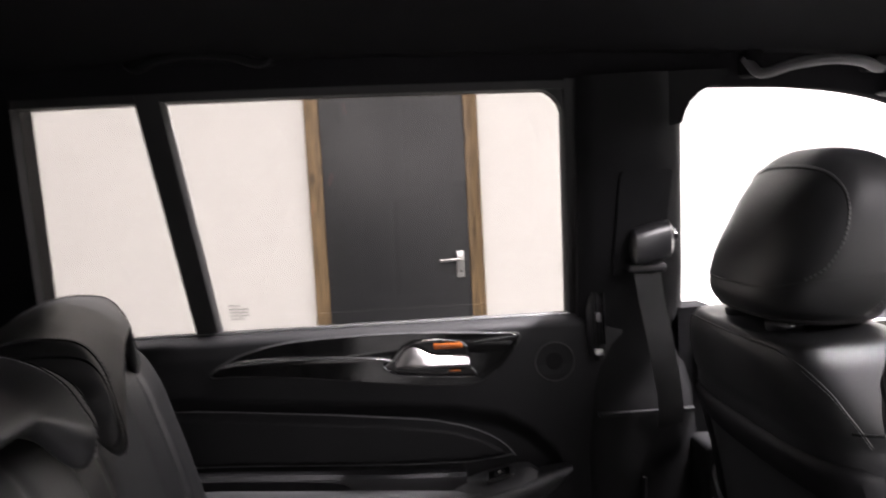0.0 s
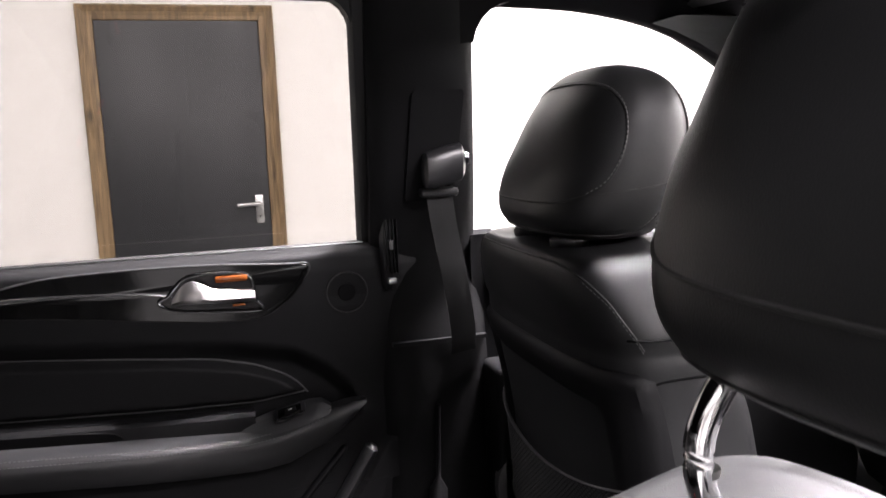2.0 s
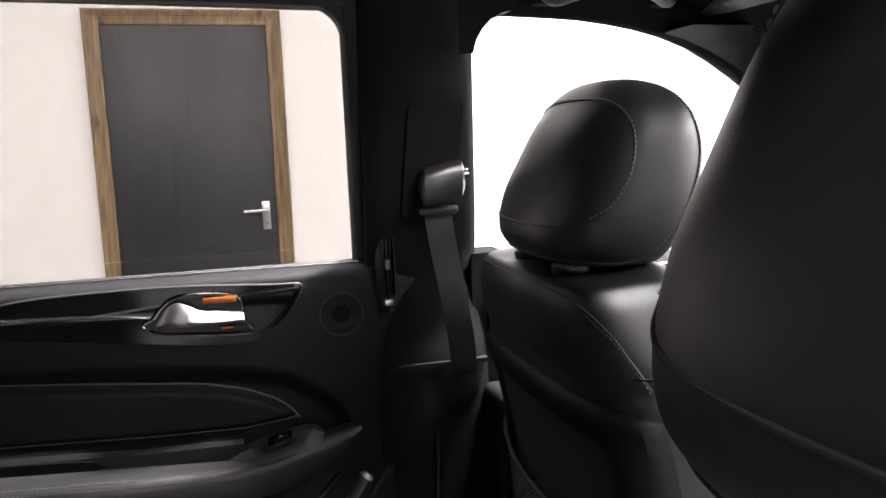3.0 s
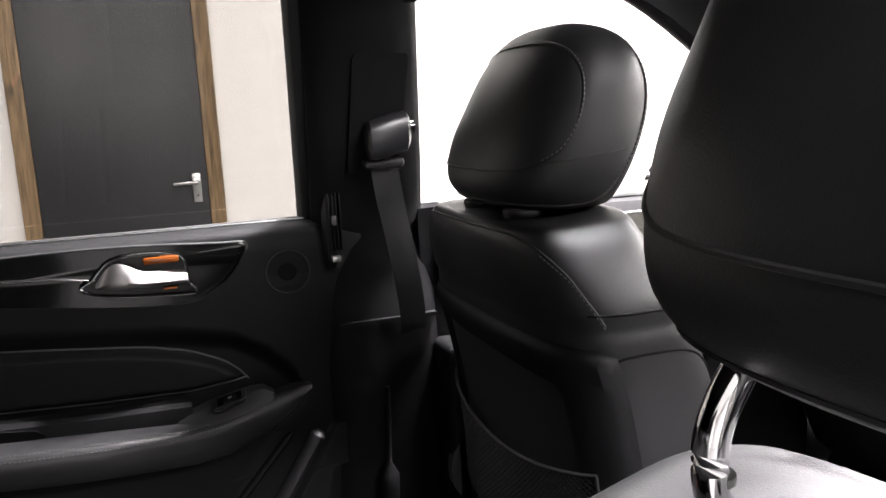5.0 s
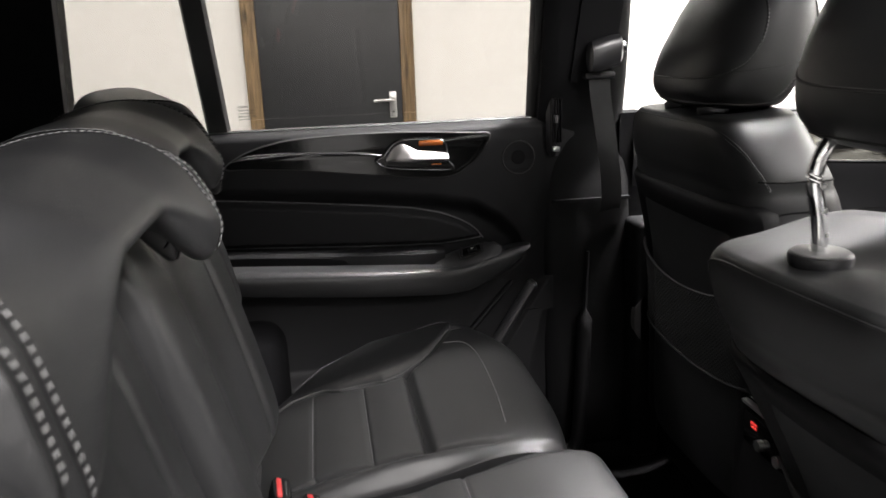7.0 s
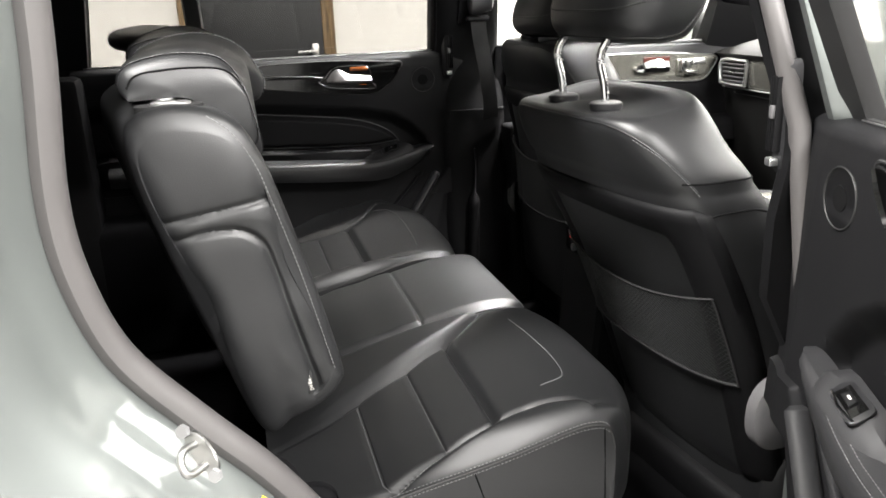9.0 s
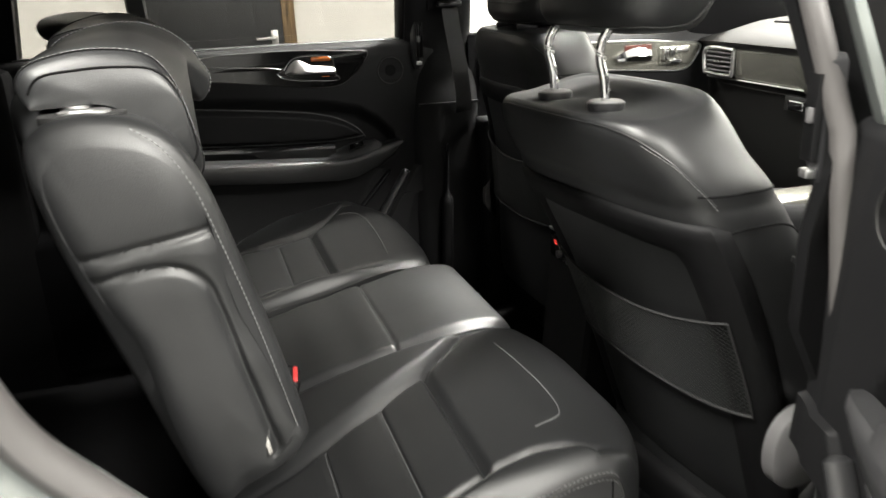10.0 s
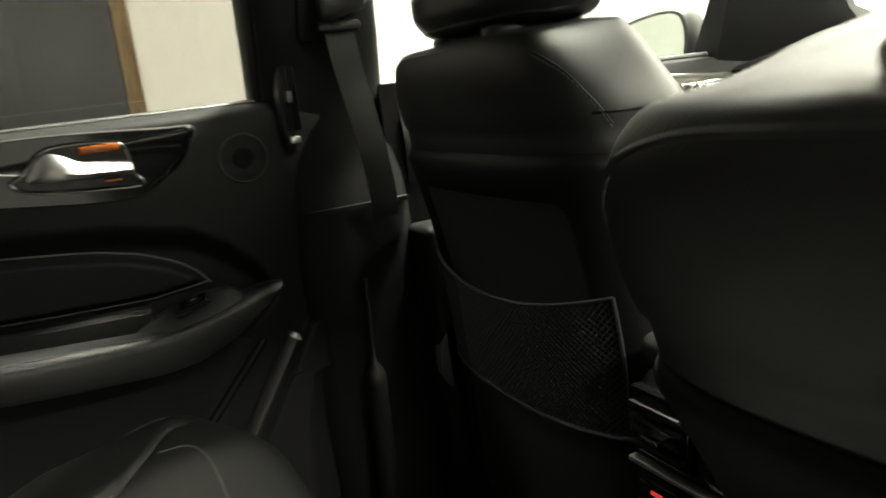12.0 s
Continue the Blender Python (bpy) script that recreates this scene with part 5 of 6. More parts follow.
def cushion_point(u, y, y0, y1, outer, crown):
    x, z = spline_table(PROFILE, u)
    w = y1 - y0
    v = (y - y0) / w
    sdist = y1 - y if outer > 0 else y - y0      # from the outer side
    idist = y - y0 if outer > 0 else y1 - y
    d = 0.0
    bs, ins = lerp_table(OUT_SEAM[outer], x)[0], lerp_table(IN_SEAM[outer], x)[0]
    if outer:
        d += 0.012 * (1 - smoothstep(0.0, 0.03, sdist)) ** 1.5
        d -= (0.018 if outer < 0 else 0.009) * smoothstep(0.0, 0.035, sdist) * (1 - smoothstep(bs - 0.03, bs, sdist)) * smoothstep(0.05, 0.3, u) * (1 - 0.6 * smoothstep(0.6, 0.75, u))
        d -= 0.016 * smoothstep(0.0, 0.03, idist) * (1 - smoothstep(ins - 0.03, ins, idist)) * smoothstep(0.02, 0.2, u) * (1 - smoothstep(0.5, 0.62, u))
    d += 0.016 * (1 - smoothstep(0.0, 0.028, idist)) ** 1.5
    if not outer:
        d += 0.016 * (1 - smoothstep(0.0, 0.028, sdist)) ** 1.5
    # seams across
    inner = smoothstep(bs - 0.006, bs + 0.008, sdist) * smoothstep(ins - 0.006, ins + 0.008, idist) if outer else 1.0
    for c, wd, dp in crown:
        d += dp * math.exp(-((x - c) / wd) ** 2) * inner * (1 if u < 0.7 else 0)
    # padding that swells between the seams
    d -= 0.0028 * inner * (math.sin(math.pi * (x + 0.40) / 0.0875) ** 2 if -0.40 < x < -0.225 else math.sin(math.pi * (x + 0.225) / 0.17) ** 2 if -0.225 <= x < -0.055 and u < 0.7 else 0.0)
    # bolster seam
    if outer:
        d += 0.008 * math.exp(-((sdist - bs) / 0.0045) ** 2) * smoothstep(0.02, 0.08, u) * (1 - smoothstep(0.62, 0.68, u))
        d += 0.008 * math.exp(-((idist - ins) / 0.0055) ** 2) * (1 - smoothstep(0.55, 0.62, u))
    core = Vector((-0.24, 0, 0.69))
    p = Vector((x, 0, z))
    n = (p - core)
    n = n.normalized()
    p -= n * d
    e = max(0, abs(v - 0.5) * 2 - 0.25) / 0.75
    back = ((0.068 if v < 0.5 else 0.04) if outer < 0 else 0.10 * (v > 0.5) + 0.03 * (v <= 0.5)) * e ** 2.2 if outer else 0.03
    p.x -= back * smoothstep(0.45, 0.85, u)
    p.y = y
    if outer > 0:
        p.y = y0 + (y - y0) * lerp_table(TAPER, p.x)[0]
        p.x -= 0.05
    return p


def cushion(name, label, y0, y1, outer, crown):
    bm = bmesh.new()
    ny, nu = 130, 230
    secs = []
    for i in range(nu + 1):
        u = i / nu
        row = [cushion_point(u, y0 + (y1 - y0) * j / ny, y0, y1, outer, crown) for j in range(ny + 1)]
        a, b = row[0], row[-1]
        low = 0.63
        wall = lambda p, k, o: Vector((p.x + (-0.25 - p.x) * 0.10 * k, p.y + o, p.z + (low - p.z) * k))
        row = [wall(a, 1.0, 0.012), wall(a, 0.6, 0.003), wall(a, 0.3, 0.0)] + row + [wall(b, 0.3, 0.0), wall(b, 0.6, -0.003), wall(b, 1.0, -0.012)]
        secs.append(row)
    loft(secs, closed=True, bm=bm)
    ob = part(name, bm, LEATHER, bench, label)
    for c, wd, dp in crown[1:]:
        so, si = lerp_table(OUT_SEAM[outer], c)[0] + 0.004, lerp_table(IN_SEAM[outer], c)[0] + 0.004
        k0, k1 = (y0 + so, y1 - si) if outer < 0 else (y0 + si, y1 - so)
        us = min(range(1, 100), key=lambda q: abs(spline_table(PROFILE, q / 140)[0] - c)) / 140
        part("seam_thread", tube([cushion_point(us, k0 + (k1 - k0) * i / 20, y0, y1, outer, crown) + Vector((0, 0, 0.0006)) for i in range(21)], 0.0008, 5), SEAM, ob)
    if outer:
        yo = y1 if outer > 0 else y0
        for dz in (0.004, -0.006):
            dashes([cushion_point(u, yo, y0, y1, outer, crown) + Vector((0, outer * 0.0012, dz)) for u in (0.12 + 0.64 * i / 60 for i in range(61))], ob, every=0.0055, length=0.0035, r=0.0005)
        part("edge_piping", tube([cushion_point(u, yo, y0, y1, outer, crown) + Vector((0, outer * 0.0008, -0.001)) for u in (0.06 + 0.78 * i / 60 for i in range(61))], 0.0016, 6), RUBBER, ob)
        dashes([cushion_point(u, yo - outer * (lerp_table(OUT_SEAM[outer], spline_table(PROFILE, u)[0])[0] - 0.006), y0, y1, outer, crown) + Vector((0, 0, 0.0008)) for u in (0.10 + 0.50 * i / 60 for i in range(61))], ob, every=0.0055, length=0.0035, r=0.0005)
        # upright seams on the outer side
        for u, k in ((0.34, 1.0), (0.72, 1.0)):
            q = cushion_point(u, yo, y0, y1, outer, crown)
            part("side_seam", tube([Vector((q.x + 0.004 * i + (-0.25 - q.x) * 0.02 * i, q.y + outer * 0.0006 - outer * 0.0006 * i, q.z - 0.006 - (q.z - 0.65) * i / 8)) for i in range(8)], 0.0013, 5, up=(0, 1, 0)), GROOVE, ob)
        # stitched thigh panel at the front
        a, b = (y0 + 0.075, y1 - 0.115) if outer > 0 else (y1 - 0.075, y0 + 0.115)
        pts = smooth_path([(0.60, a, 0), (0.61, (a * 2 + b) / 3, 0), (0.615, (a + 2 * b) / 3, 0), (0.60, b - (b - a) * 0.06, 0), (0.54, b, 0)], 8)
        part("seam_thread", tube([cushion_point(p.x, p.y, y0, y1, outer, crown) + Vector((0, 0, 0.0004)) for p in pts], 0.001, 5), SEAM, ob)
    return ob


bench = thing("rear_bench", "black leather second-row bench seat with stitched cushions", "car seat")
CROWN = [(-0.225, 0.0065, 0.014), (-0.31, 0.0032, 0.0035), (-0.40, 0.0032, 0.0035)]
cushion("cushion", "outer seat cushion", -0.668, -0.240, -1, CROWN)
cushion("cushion", "flat middle seat cushion", -0.236, 0.088, 0, [(-0.9, 0.01, 0.0), (-0.24, 0.0034, 0.004)])
cushion("cushion", "outer seat cushion", 0.092, 0.628, 1, CROWN)
part("bench_base", box(-0.50, -0.06, -0.60, 0.60, 0.44, 0.66, 0.02), RUBBER, bench)

SIDE = [(-0.541, 0.860), (-0.500, 0.868), (-0.462, 0.884), (-0.440, 0.906), (-0.437, 0.935), (-0.465, 1.057), (-0.491, 1.152), (-0.505, 1.195), (-0.526, 1.234), (-0.556, 1.254), (-0.600, 1.260), (-0.634, 1.250), (-0.648, 1.222), (-0.632, 1.136), (-0.590, 1.000)]


def side_relief(bm, rim, far_rim, c, curves):
    """Closes the outer end of a backrest with padded leather, sunk along its seams and softly creased."""
    bm.verts.ensure_lookup_table()
    n = len(rim)
    lines = [np.array([(p.x, p.y) for p in path]) for path in curves]
    ring = [bm.verts[i] for i in range(n)]
    rings = 64
    for k in range(1, rings):
        f = 1 - k / rings
        row = []
        for p in rim:
            x, z = c.x + (p.x - c.x) * f, c.y + (p.z - c.y) * f
            d = min(float(np.min(np.hypot(q[:, 0] - x, q[:, 1] - z))) for q in lines)
            y = p.y - 0.009 * (1 - f ** 5) + 0.0042 * math.exp(-(d / 0.0042) ** 2) + 0.003 * math.exp(-(d / 0.016) ** 2)
            fold = smoothstep(-0.52, -0.49, x) * smoothstep(0.90, 0.94, z) * (1 - smoothstep(1.06, 1.12, z))
            y += 0.0011 * fold * math.sin(95 * (z + 0.35 * x)) * (1 - f ** 8) + 0.0008 * math.sin(23 * z + 31 * x)
            row.append(bm.verts.new((x, y, z)))
        for i in range(n):
            j = (i + 1) % n
            bm.faces.new((ring[i], ring[j], row[j], row[i]))
        ring = row
    bm.faces.new(ring)
    bm.verts.ensure_lookup_table()
    bm.faces.new([bm.verts[90 * n + i] for i in range(n)])


def rear_back(y0, y1, off, panel, lower=0.0, skew=0.0):
    o = smooth_path([(x, z, 0) for x, z in SIDE], 20 if panel else 6, True)
    c = Vector((-0.54, 1.06, 0))
    secs = []
    w = y1 - y0
    for k in range(91):
        t = k / 90
        y = y0 + w * t
        e = min(t, 1 - t) * w
        r = 0.022
        q = 1.0 if e > r else 1 - 0.0
        inset = 0.0 if e > r else r - math.sqrt(max(0, r * r - (r - e) ** 2))
        dish = 0.020 * smoothstep(0.06, 0.16, e)
        row = []
        for p in o:
            d = (p - c)
            g = d.normalized()
            front = smoothstep(-0.53, -0.47, p.x + (p.y - 1.1) * 0.2)
            gz = 0.004 * math.exp(-((e - 0.085) / 0.006) ** 2) * front
            row.append(Vector((off + skew * smoothstep(0.0, 1.0, t) + p.x - g.x * inset - dish * front * 0.9 - gz, y, p.y - g.y * inset + lower * smoothstep(1.0, 1.25, p.y))))
        secs.append(row)
    bm = loft(secs, caps=not panel)
    seams = [[(-0.622, 1.134), (-0.56, 1.144), (-0.500, 1.154)], [(-0.616, 1.112), (-0.575, 1.121), (-0.540, 1.120), (-0.517, 1.104), (-0.507, 1.075), (-0.490, 1.0), (-0.464, 0.892)]]
    curves = [smooth_path([(off + x, z, 0) for x, z in pts], 50) for pts in seams]
    if panel:
        side_relief(bm, secs[0], secs[-1], c + Vector((off, 0, 0)), curves)
    b = part("backrest", bm, LEATHER, bench)
    if panel:
        dashes([Vector((off + p.x - 0.011, y0 - 0.0025, p.y)) for p in smooth_path([(x, z, 0) for x, z in [(-0.437, 0.935), (-0.465, 1.057), (-0.491, 1.152), (-0.505, 1.195), (-0.526, 1.230), (-0.55, 1.25)]], 8)], b, every=0.0055, length=0.0035, r=0.0005)
        part("airbag_tag", box(-0.482, -0.476, y0 - 0.0015, y0 + 0.002, 0.905, 0.935, 0.0005), RUBBER, b, "small black woven tag")
        tag_text(b, (-0.4795, y0 - 0.0018, 0.920))
    for y in (y0 + w * 0.5 - 0.06, y0 + w * 0.5 + 0.06):
        part("post_guide", tube([(off + skew / 2 - 0.585, y, 1.250 + lower), (off + skew / 2 - 0.585, y, 1.262 + lower), (off + skew / 2 - 0.585, y, 1.264 + lower)], [0.022, 0.022, 0.016], 20, up=(1, 0, 0)), GUIDE, b)
    return b


def tag_text(parent, place):
    cu = bpy.data.curves.new("tag_text", "FONT")
    cu.body, cu.size, cu.align_x, cu.align_y, cu.extrude = "AIRBAG", 0.0062, "CENTER", "CENTER", 0.0002
    ob = new("tag_lettering", cu)
    ob.matrix_world = Matrix.Translation(place) @ pose(0, 0, 0, 90, 0, 0) @ pose(0, 0, 0, 0, 0, -80)
    me = bpy.data.meshes.new_from_object(ob.evaluated_get(bpy.context.evaluated_depsgraph_get()))
    m = ob.matrix_world.copy()
    bpy.data.objects.remove(ob)
    me.transform(m)
    me.materials.clear()
    me.materials.append(ETCH)
    t = new("tag_lettering", me)
    t.parent = parent
    return t


rear_back(-0.642, -0.245, 0.0, True, 0.0, -0.068)
rear_back(-0.240, 0.095, -0.045, False, -0.01)
rear_back(0.100, 0.590, -0.065, False, -0.02, -0.07)


PAD_MID = [(-0.650, 1.262), (-0.662, 1.278), (-0.650, 1.299), (-0.610, 1.312), (-0.572, 1.314), (-0.540, 1.305), (-0.516, 1.290), (-0.508, 1.282), (-0.506, 1.275), (-0.510, 1.270), (-0.518, 1.267), (-0.530, 1.265), (-0.560, 1.263), (-0.605, 1.262)]
PAD_END = [(-0.640, 1.264), (-0.651, 1.278), (-0.642, 1.297), (-0.610, 1.307), (-0.575, 1.309), (-0.540, 1.302), (-0.520, 1.276), (-0.509, 1.235), (-0.503, 1.203), (-0.508, 1.188), (-0.518, 1.196), (-0.527, 1.236), (-0.556, 1.258), (-0.600, 1.264)]


PAD_IN = [(-0.650, 1.264), (-0.663, 1.281), (-0.652, 1.302), (-0.612, 1.317), (-0.568, 1.321), (-0.532, 1.312), (-0.506, 1.294), (-0.491, 1.272), (-0.480, 1.248), (-0.488, 1.222), (-0.503, 1.219), (-0.518, 1.240), (-0.556, 1.260), (-0.600, 1.267)]


def rear_headrest(y, off, half=0.165, drop=0.0, skew=0.0, full=True):
    """A low saddle-shaped headrest that sits on the backrest, its ends hanging down in front."""
    def rim(t, step=5):
        k = smoothstep(0.40, 0.90, t) if t > 0 else smoothstep(0.15, 0.85, -t)
        e = max(0.0, (abs(t) - 0.86) / 0.14)
        f = 0.30 + 0.70 * math.sqrt(max(0.0, 1 - e * e))
        pts = [((a[0] + (b[0] - a[0]) * k), (a[1] + (b[1] - a[1]) * k)) for a, b in zip(PAD_MID, PAD_IN if t > 0 and full else PAD_END)]
        n = len(pts)
        out = []
        for i, (x, z) in enumerate(pts):
            m = pts[(n - 1 - i) % n] if 0 < i < n else pts[0]
            mx, mz = (x + m[0]) / 2, (z + m[1]) / 2
            out.append(Vector((off + skew * t + mx + (x - mx) * f, y + half * t, mz + (z - mz) * f + drop)))
        return smooth_path(out, step, True)
    ts = [math.sin(math.pi / 2 * (-1 + 2 * k / 48)) for k in range(49)]
    h = part("headrest", loft([rim(t) for t in ts]), LEATHER, bench, "low saddle-shaped black headrest")
    for t in (-0.965, 0.965, -0.87, 0.87):
        ring = rim(t)
        path = ring[5:45]
        mid = Vector((off + skew * t - 0.575, y + half * t, 1.25 + drop))
        lift = [p + (p - mid).normalized() * 0.0002 for p in path]
        part("headrest_seam", tube(lift, 0.0012, 5, up=(0, 1, 0)), GROOVE, h)
        dashes([p + (p - mid).normalized() * 0.0012 + Vector((0, 0.0035 * math.copysign(1, -t), 0)) for p in path], h, every=0.0055, length=0.0035, r=0.0005)
    for yy in (y - 0.05, y + 0.05):
        part("post", tube([(off - 0.585, yy, 1.24 + drop), (off - 0.585, yy, 1.28 + drop)], 0.006, 12), CHROME, h)
    return h


rear_headrest(-0.422, 0.0, 0.175)
rear_headrest(0.325, -0.084, 0.215, 0.008, -0.066, False)
rear_headrest(-0.07, -0.030, 0.11, 0.004)


def headrest_release(x, y, z):
    """The oval recess with a push button on top of the backrest."""
    g = part("release_recess", loft([[Vector((x + p.x, y + p.y, z + d)) for p in super_ring(0, 0, 0, 0.036 * k, 0.020 * k, 2.6, 32)] for k, d in ((1.0, -0.006), (1.0, 0.0015), (0.90, 0.002))]), RUBBER, bench, "dark oval recess with a satin button")
    part("release_button", loft([[Vector((x + 0.002 + p.x, y - 0.002 + p.y, z + d)) for p in super_ring(0, 0, 0, 0.022 * k, 0.008 * k, 2.6, 24)] for k, d in ((1.0, 0.0), (1.0, 0.004), (0.8, 0.0055))]), SATIN, g)
    part("release_post", loft([[Vector((x - 0.006 + p.x, y + 0.020 + p.y, z + d)) for p in super_ring(0, 0, 0, 0.014 * k, 0.010 * k, 2.2, 20)] for k, d in ((1.0, 0.0), (1.0, 0.008), (0.7, 0.010))]), SATIN, g)


headrest_release(-0.598, -0.605, 1.257)


# ---- belt buckles ----
def buckle(x, y, z, lean, turn, side=1):
    b = thing("belt_buckle", "black seat belt buckle with a red button", "buckle", "belt buckles")
    b.matrix_basis = pose(x, y, z, 0, lean, turn)
    secs = []
    for z, a, w in ((-0.05, 0.010, 0.020), (0.0, 0.012, 0.026), (0.055, 0.015, 0.031), (0.072, 0.014, 0.030), (0.076, 0.012, 0.028)):
        secs.append([Vector((p.x, p.y, z)) for p in super_ring(0, 0, 0, a, w, 5, 24)])
    part("housing", loft(secs), PLASTIC, b)
    part("button", box(-0.004 - 0.004 * side, 0.004 - 0.004 * side, -0.024, 0.024, 0.071, 0.0785, 0.002), RED, b, "red release button")
    part("slot", box(0.00575 * side - 0.00175, 0.00575 * side + 0.00175, -0.018, 0.018, 0.07, 0.0768, 0.0008), RUBBER, b)
    return b


buckle(-0.470, 0.045, 0.716, 22, 12)
buckle(-0.436, -0.226, 0.706, 18, -8, -1)
buckle(-0.51, 0.135, 0.692, 14, 5)


def rear_belt_latch():
    b = thing("belt_tongue", "black belt webbing with a steel latch plate", "seat belt")
    secs = []
    for p in smooth_path([(-0.582, 0.30, 0.98), (-0.556, 0.25, 0.87), (-0.535, 0.20, 0.80), (-0.525, 0.17, 0.765)], 6):
        secs.append([p + Vector((0.0, -0.02, -0.006)), p + Vector((0.0, 0.02, 0.006)), p + Vector((0.002, 0.02, 0.006)), p + Vector((0.002, -0.02, -0.006))])
    part("webbing", loft(secs), BELT, b)
    part("tongue", box(-0.545, -0.532, 0.192, 0.218, 0.812, 0.830, 0.003), STEEL, b)
    return b


rear_belt_latch()


# ---- flank with the open door's aperture ----
def flank():
    edge = smooth_path([(-0.64, 0, 1.64), (-0.675, 0, 1.45), (-0.686, 0, 1.32), (-0.697, 0, 1.2), (-0.690, 0, 1.12), (-0.663, 0, 1.04), (-0.602, 0, 0.96), (-0.535, 0, 0.88), (-0.472, 0, 0.78), (-0.42, 0, 0.66), (-0.38, 0, 0.52), (-0.31, 0, 0.44), (-0.15, 0, 0.40)], 6)
    k = len(edge)
    norms = []
    for i in range(k):
        t = (edge[min(i + 1, k - 1)] - edge[max(i - 1, 0)]).normalized()
        norms.append(Vector((t.z, 0, -t.x)))
    part("door_seal", tube([p + Vector((0.0, -0.765, 0)) for p in edge], 0.016, 12, up=(0, 1, 0), flat=1.3), SEALM, car, "black rubber door seal")
    secs = []
    for p, n in zip(edge, norms):
        secs.append([p + n * a + Vector((0, y, 0)) for a, y in ((-0.004, -0.735), (0.008, -0.770), (0.014, -0.800), (0.024, -0.815), (0.034, -0.840), (0.044, -0.868), (0.062, -0.886), (0.085, -0.902), (0.13, -0.922), (0.20, -0.938), (0.30, -0.948), (0.5, -0.95), (0.8, -0.945))])
    part("flank", loft(secs, closed=False), PAINT, car, "silver painted body flank")
    secs = []
    for p, n in zip(edge, norms):
        secs.append([p + n * a + Vector((0, y, 0)) for a, y in ((0.0, -0.745), (0.03, -0.71), (0.12, -0.69), (0.5, -0.69))])
    part("aperture_trim", loft(secs, closed=False), PLASTIC, car)
    # lower side of the bench base by the sill
    part("seat_side_cover", box(-0.56, -0.46, -0.70, -0.650, 0.60, 0.80, 0.03, 4), CARPET, car)
    part("wheel_arch_trim", box(-0.95, -0.50, -0.72, -0.60, 0.43, 0.83, 0.05, 4), CARPET, car)
    part("wheel_arch_trim", box(-0.95, -0.50, 0.60, 0.72, 0.43, 0.83, 0.05, 4), CARPET, car)
    # painted pillar between the doors, and its seal
    secs = []
    for z in (0.42, 0.7, 1.0, 1.15, 1.18, 1.2, 1.22, 1.3, 1.4, 1.62):
        s = max(0, z - 1.21) * 0.44
        back = 0.035 * (1 - smoothstep(1.16, 1.21, z)) + max(0, 1.15 - z) * 0.16
        secs.append([Vector((x + back + (0.0 if z < 1.2 else -(z - 1.2) * 0.07), -(y - s), z)) for x, y in ((0.150, 0.730), (0.136, 0.748), (0.132, 0.762), (0.138, 0.774), (0.156, 0.788), (0.22, 0.795), (0.22, 0.730))])
    part("pillar_skin", loft(secs), PAINT, car, "silver painted door pillar")
    path = [(0.112 - max(0, z - 1.2) * 0.07 + max(0, 1.2 - z) * 0.16, -(0.731 - max(0, z - 1.21) * 0.44), z) for z in (0.46, 0.7, 1.0, 1.2, 1.4, 1.6)]
    part("door_seal", tube(path, 0.013, 12, up=(0, 1, 0)), SEALM, car)
    part("sill_plate", box(-0.35, 0.12, -0.83, -0.66, 0.44, 0.475, 0.01), PLASTIC, car)


SEALM = material("dark_grey_rubber_seal", (0.065, 0.061, 0.06), 0.55, vary=0.15)
flank()




def striker():
    s = thing("door_striker", "bare steel door striker bolted to the pillar", "striker")
    n = Vector((-0.45, -0.75, 0.2)).normalized()
    o = Vector((-0.592, -0.868, 0.985))
    ax = Vector((0.62, -0.2, -0.75)).normalized()
    ax = (ax - n * ax.dot(n)).normalized()
    ay = n.cross(ax)
    base = slab([(p.x, p.y) for p in smooth_path([(-0.028, 0, 0), (-0.018, 0.012, 0), (0.018, 0.012, 0), (0.03, 0, 0), (0.018, -0.012, 0), (-0.018, -0.012, 0)], 4, True)], o, ax, ay, 0.005, 0.001)
    bmesh.ops.scale(base, vec=(0.75, 0.75, 0.75), verts=base.verts[:], space=Matrix.Translation(-o))
    part("plate", base, STEEL, s)
    part("loop", tube(smooth_path([o + ax * -0.009, o + ax * -0.009 + n * 0.02, o + ax * -0.002 + n * 0.027 - ay * 0.004, o + ax * 0.011 + n * 0.025 - ay * 0.007, o + ax * 0.011 - ay * 0.003]), 0.0034, 10), STEEL, s)
    for k in (-0.024, 0.024):
        part("bolt", tube([o + ax * k + n * 0.004, o + ax * k + n * 0.009], 0.0065, 6, up=ax), GUIDE, s)
    return s


striker()
sticker = thing("warning_sticker", "small yellow warning sticker on the silver door jamb", "sticker")
part("sheet", slab([(-0.014, -0.02), (0.016, -0.02), (0.016, 0.016), (-0.014, 0.016)], (-0.545, -0.848, 0.885), (0.70, -0.10, -0.70), (-0.35, -0.75, -0.35), 0.0015, 0), YELLOW, sticker, smooth=False)
part("symbol", slab([(-0.006, -0.010), (0.006, -0.010), (0.0, 0.004)], (-0.5455, -0.8495, 0.8845), (0.70, -0.10, -0.70), (-0.35, -0.75, -0.35), 0.002, 0), RUBBER, sticker, smooth=False)


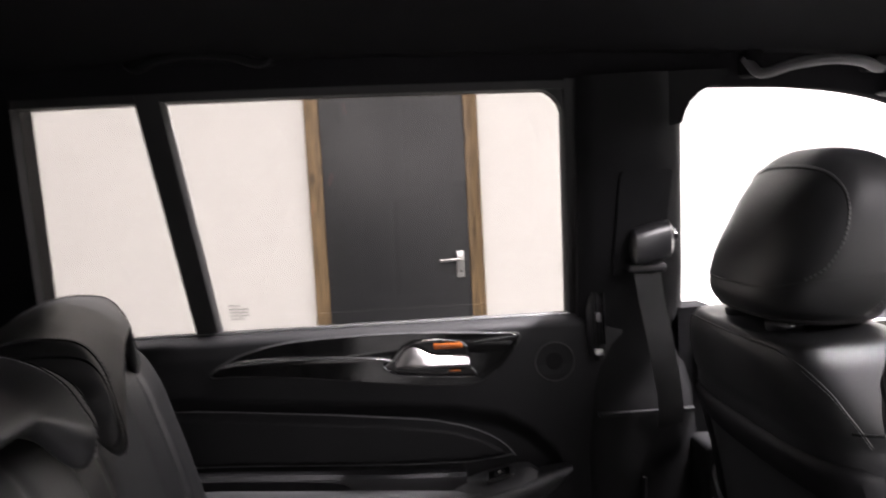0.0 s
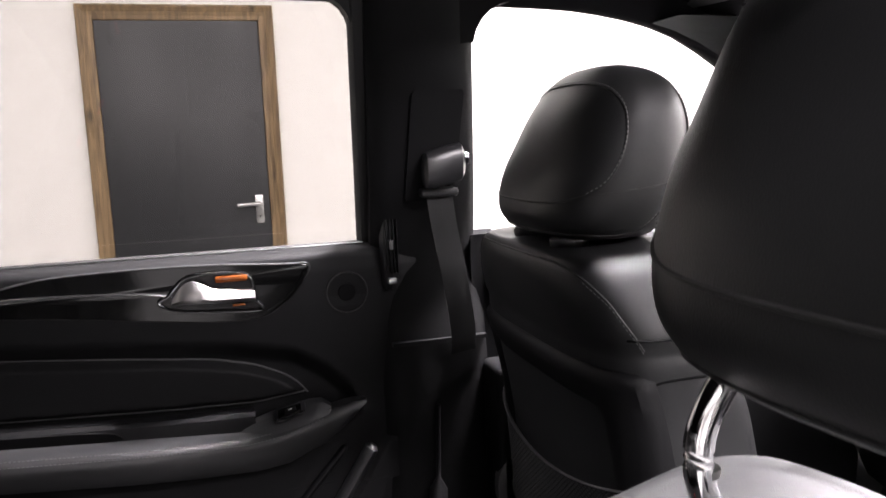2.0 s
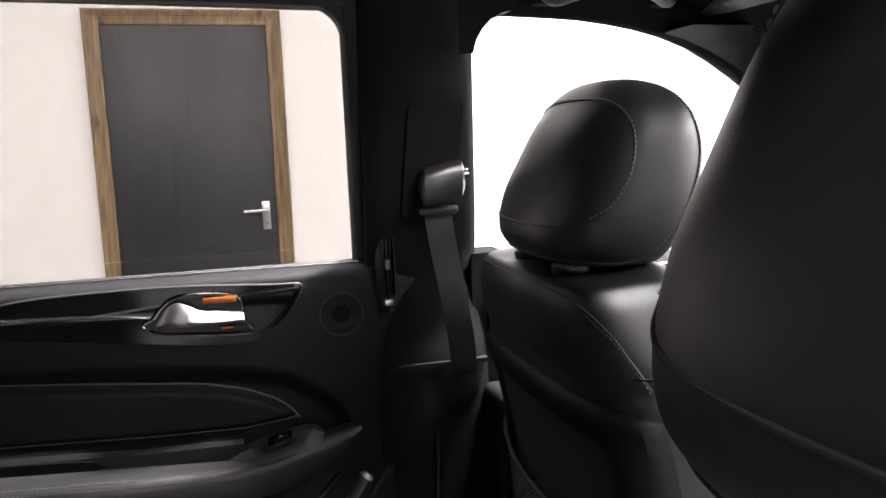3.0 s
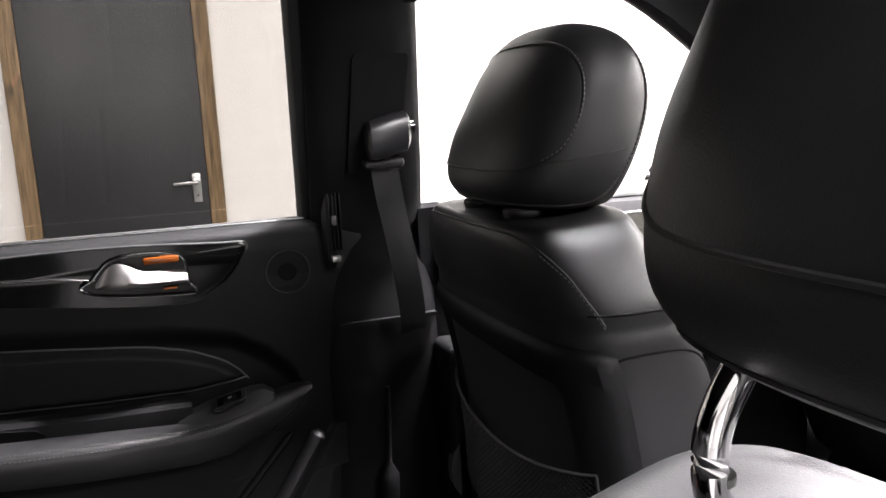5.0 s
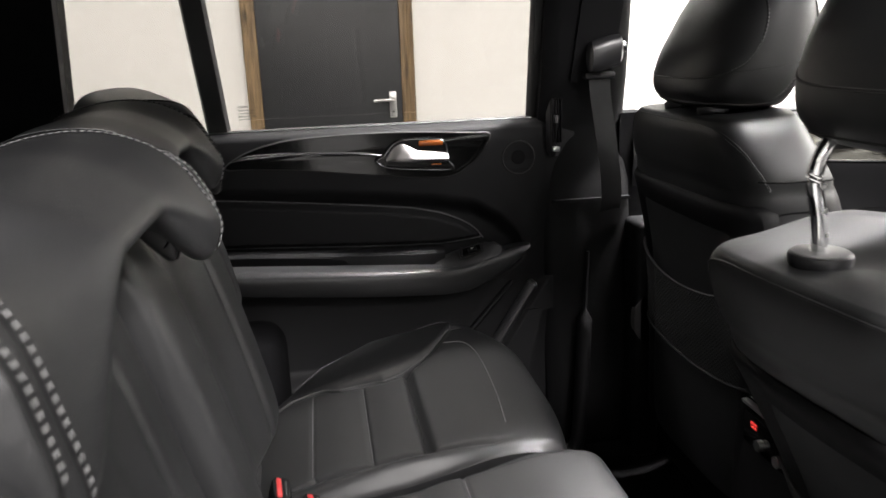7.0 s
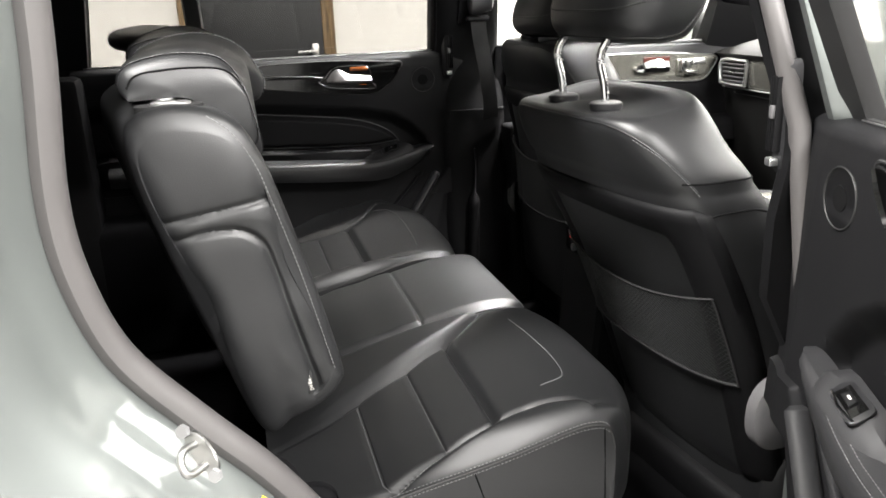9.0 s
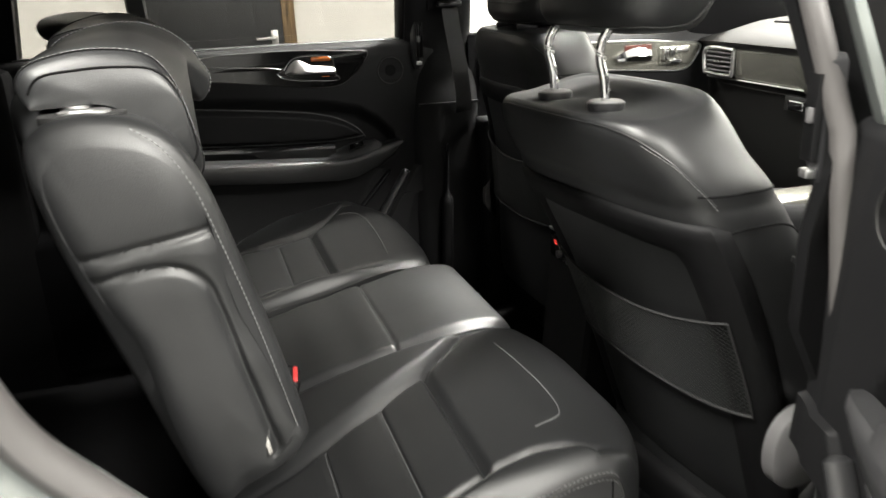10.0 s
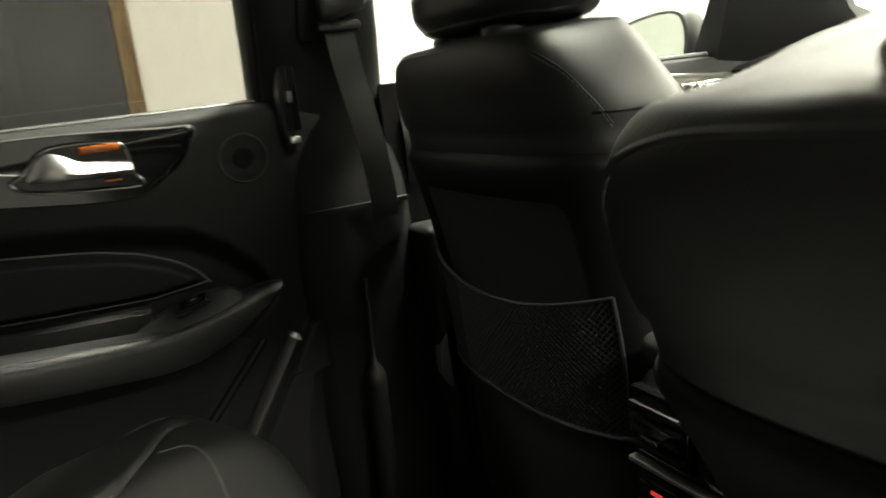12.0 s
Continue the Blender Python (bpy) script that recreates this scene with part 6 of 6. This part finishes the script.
# ---- outer shell that closes the car ----
def outer_shell():
    secs = []
    for i in range(119):
        x = -2.3 + 2.95 * i / 118
        z = top_z(x) + 0.10
        y = side_y(top_z(x)) + 0.03
        secs.append([Vector((x, v * y, z + 0.03 * (1 - abs(v) ** 2.5) - 0.05 * abs(v) ** 6)) for v in (-1 + 2 * j / 60 for j in range(61))])
    ob = part("roof_panel", cut_roof(loft(secs, closed=False)), PAINT, car, "silver painted roof")
    ob.modifiers.new("thick", "SOLIDIFY").thickness = 0.01
    secs = []
    for x, w, z in ((1.34, 0.86, 1.10), (1.6, 0.88, 1.08), (1.9, 0.86, 1.02), (2.15, 0.80, 0.93), (2.25, 0.74, 0.80), (2.28, 0.72, 0.45)):
        secs.append([Vector((x, v * w, z - 0.10 * abs(v) ** 4)) for v in (-1 + 2 * j / 14 for j in range(15))])
    part("bonnet", loft(secs, closed=False), PAINT, car, "silver painted bonnet")
    for sd in (1, -1):
        secs = []
        for x, w in ((1.2, 0.90), (1.5, 0.92), (1.9, 0.89), (2.27, 0.74)):
            secs.append([Vector((x, sd * (w - 0.03), 1.0)), Vector((x, sd * w, 0.85)), Vector((x, sd * w, 0.5)), Vector((x, sd * (w - 0.04), 0.36))])
        part("front_wing", loft(secs, closed=False), PAINT, car)
    secs = []
    for x, w in ((-0.95, 0.88), (-1.5, 0.94), (-2.0, 0.92), (-2.36, 0.80)):
        secs.append([Vector((x, 0.76, 1.20)), Vector((x, w - 0.02, 1.1)), Vector((x, w, 0.85)), Vector((x, w, 0.5)), Vector((x, w - 0.05, 0.36))])
    part("rear_quarter_panel", loft(secs, closed=False), PAINT, car)
    for x in (1.45, -1.50):
        for y in (0.80, -0.80):
            ring = [(-0.11, 0.20), (-0.12, 0.33), (-0.105, 0.355), (-0.06, 0.365), (0.06, 0.365), (0.105, 0.355), (0.12, 0.33), (0.11, 0.20)]
            secs = [[Vector((x + r * math.cos(a), y + o, 0.365 + r * math.sin(a))) for o, r in ring] for a in (2 * math.pi * k / 36 for k in range(37))]
            w = part("wheel", loft(secs, closed=False), RUBBER, car, "black tyre on a silver rim")
            part("rim", tube([(x, y - 0.09, 0.365), (x, y, 0.365), (x, y + 0.09, 0.365)], [0.22, 0.205, 0.22], 30), SATIN, w)


outer_shell()
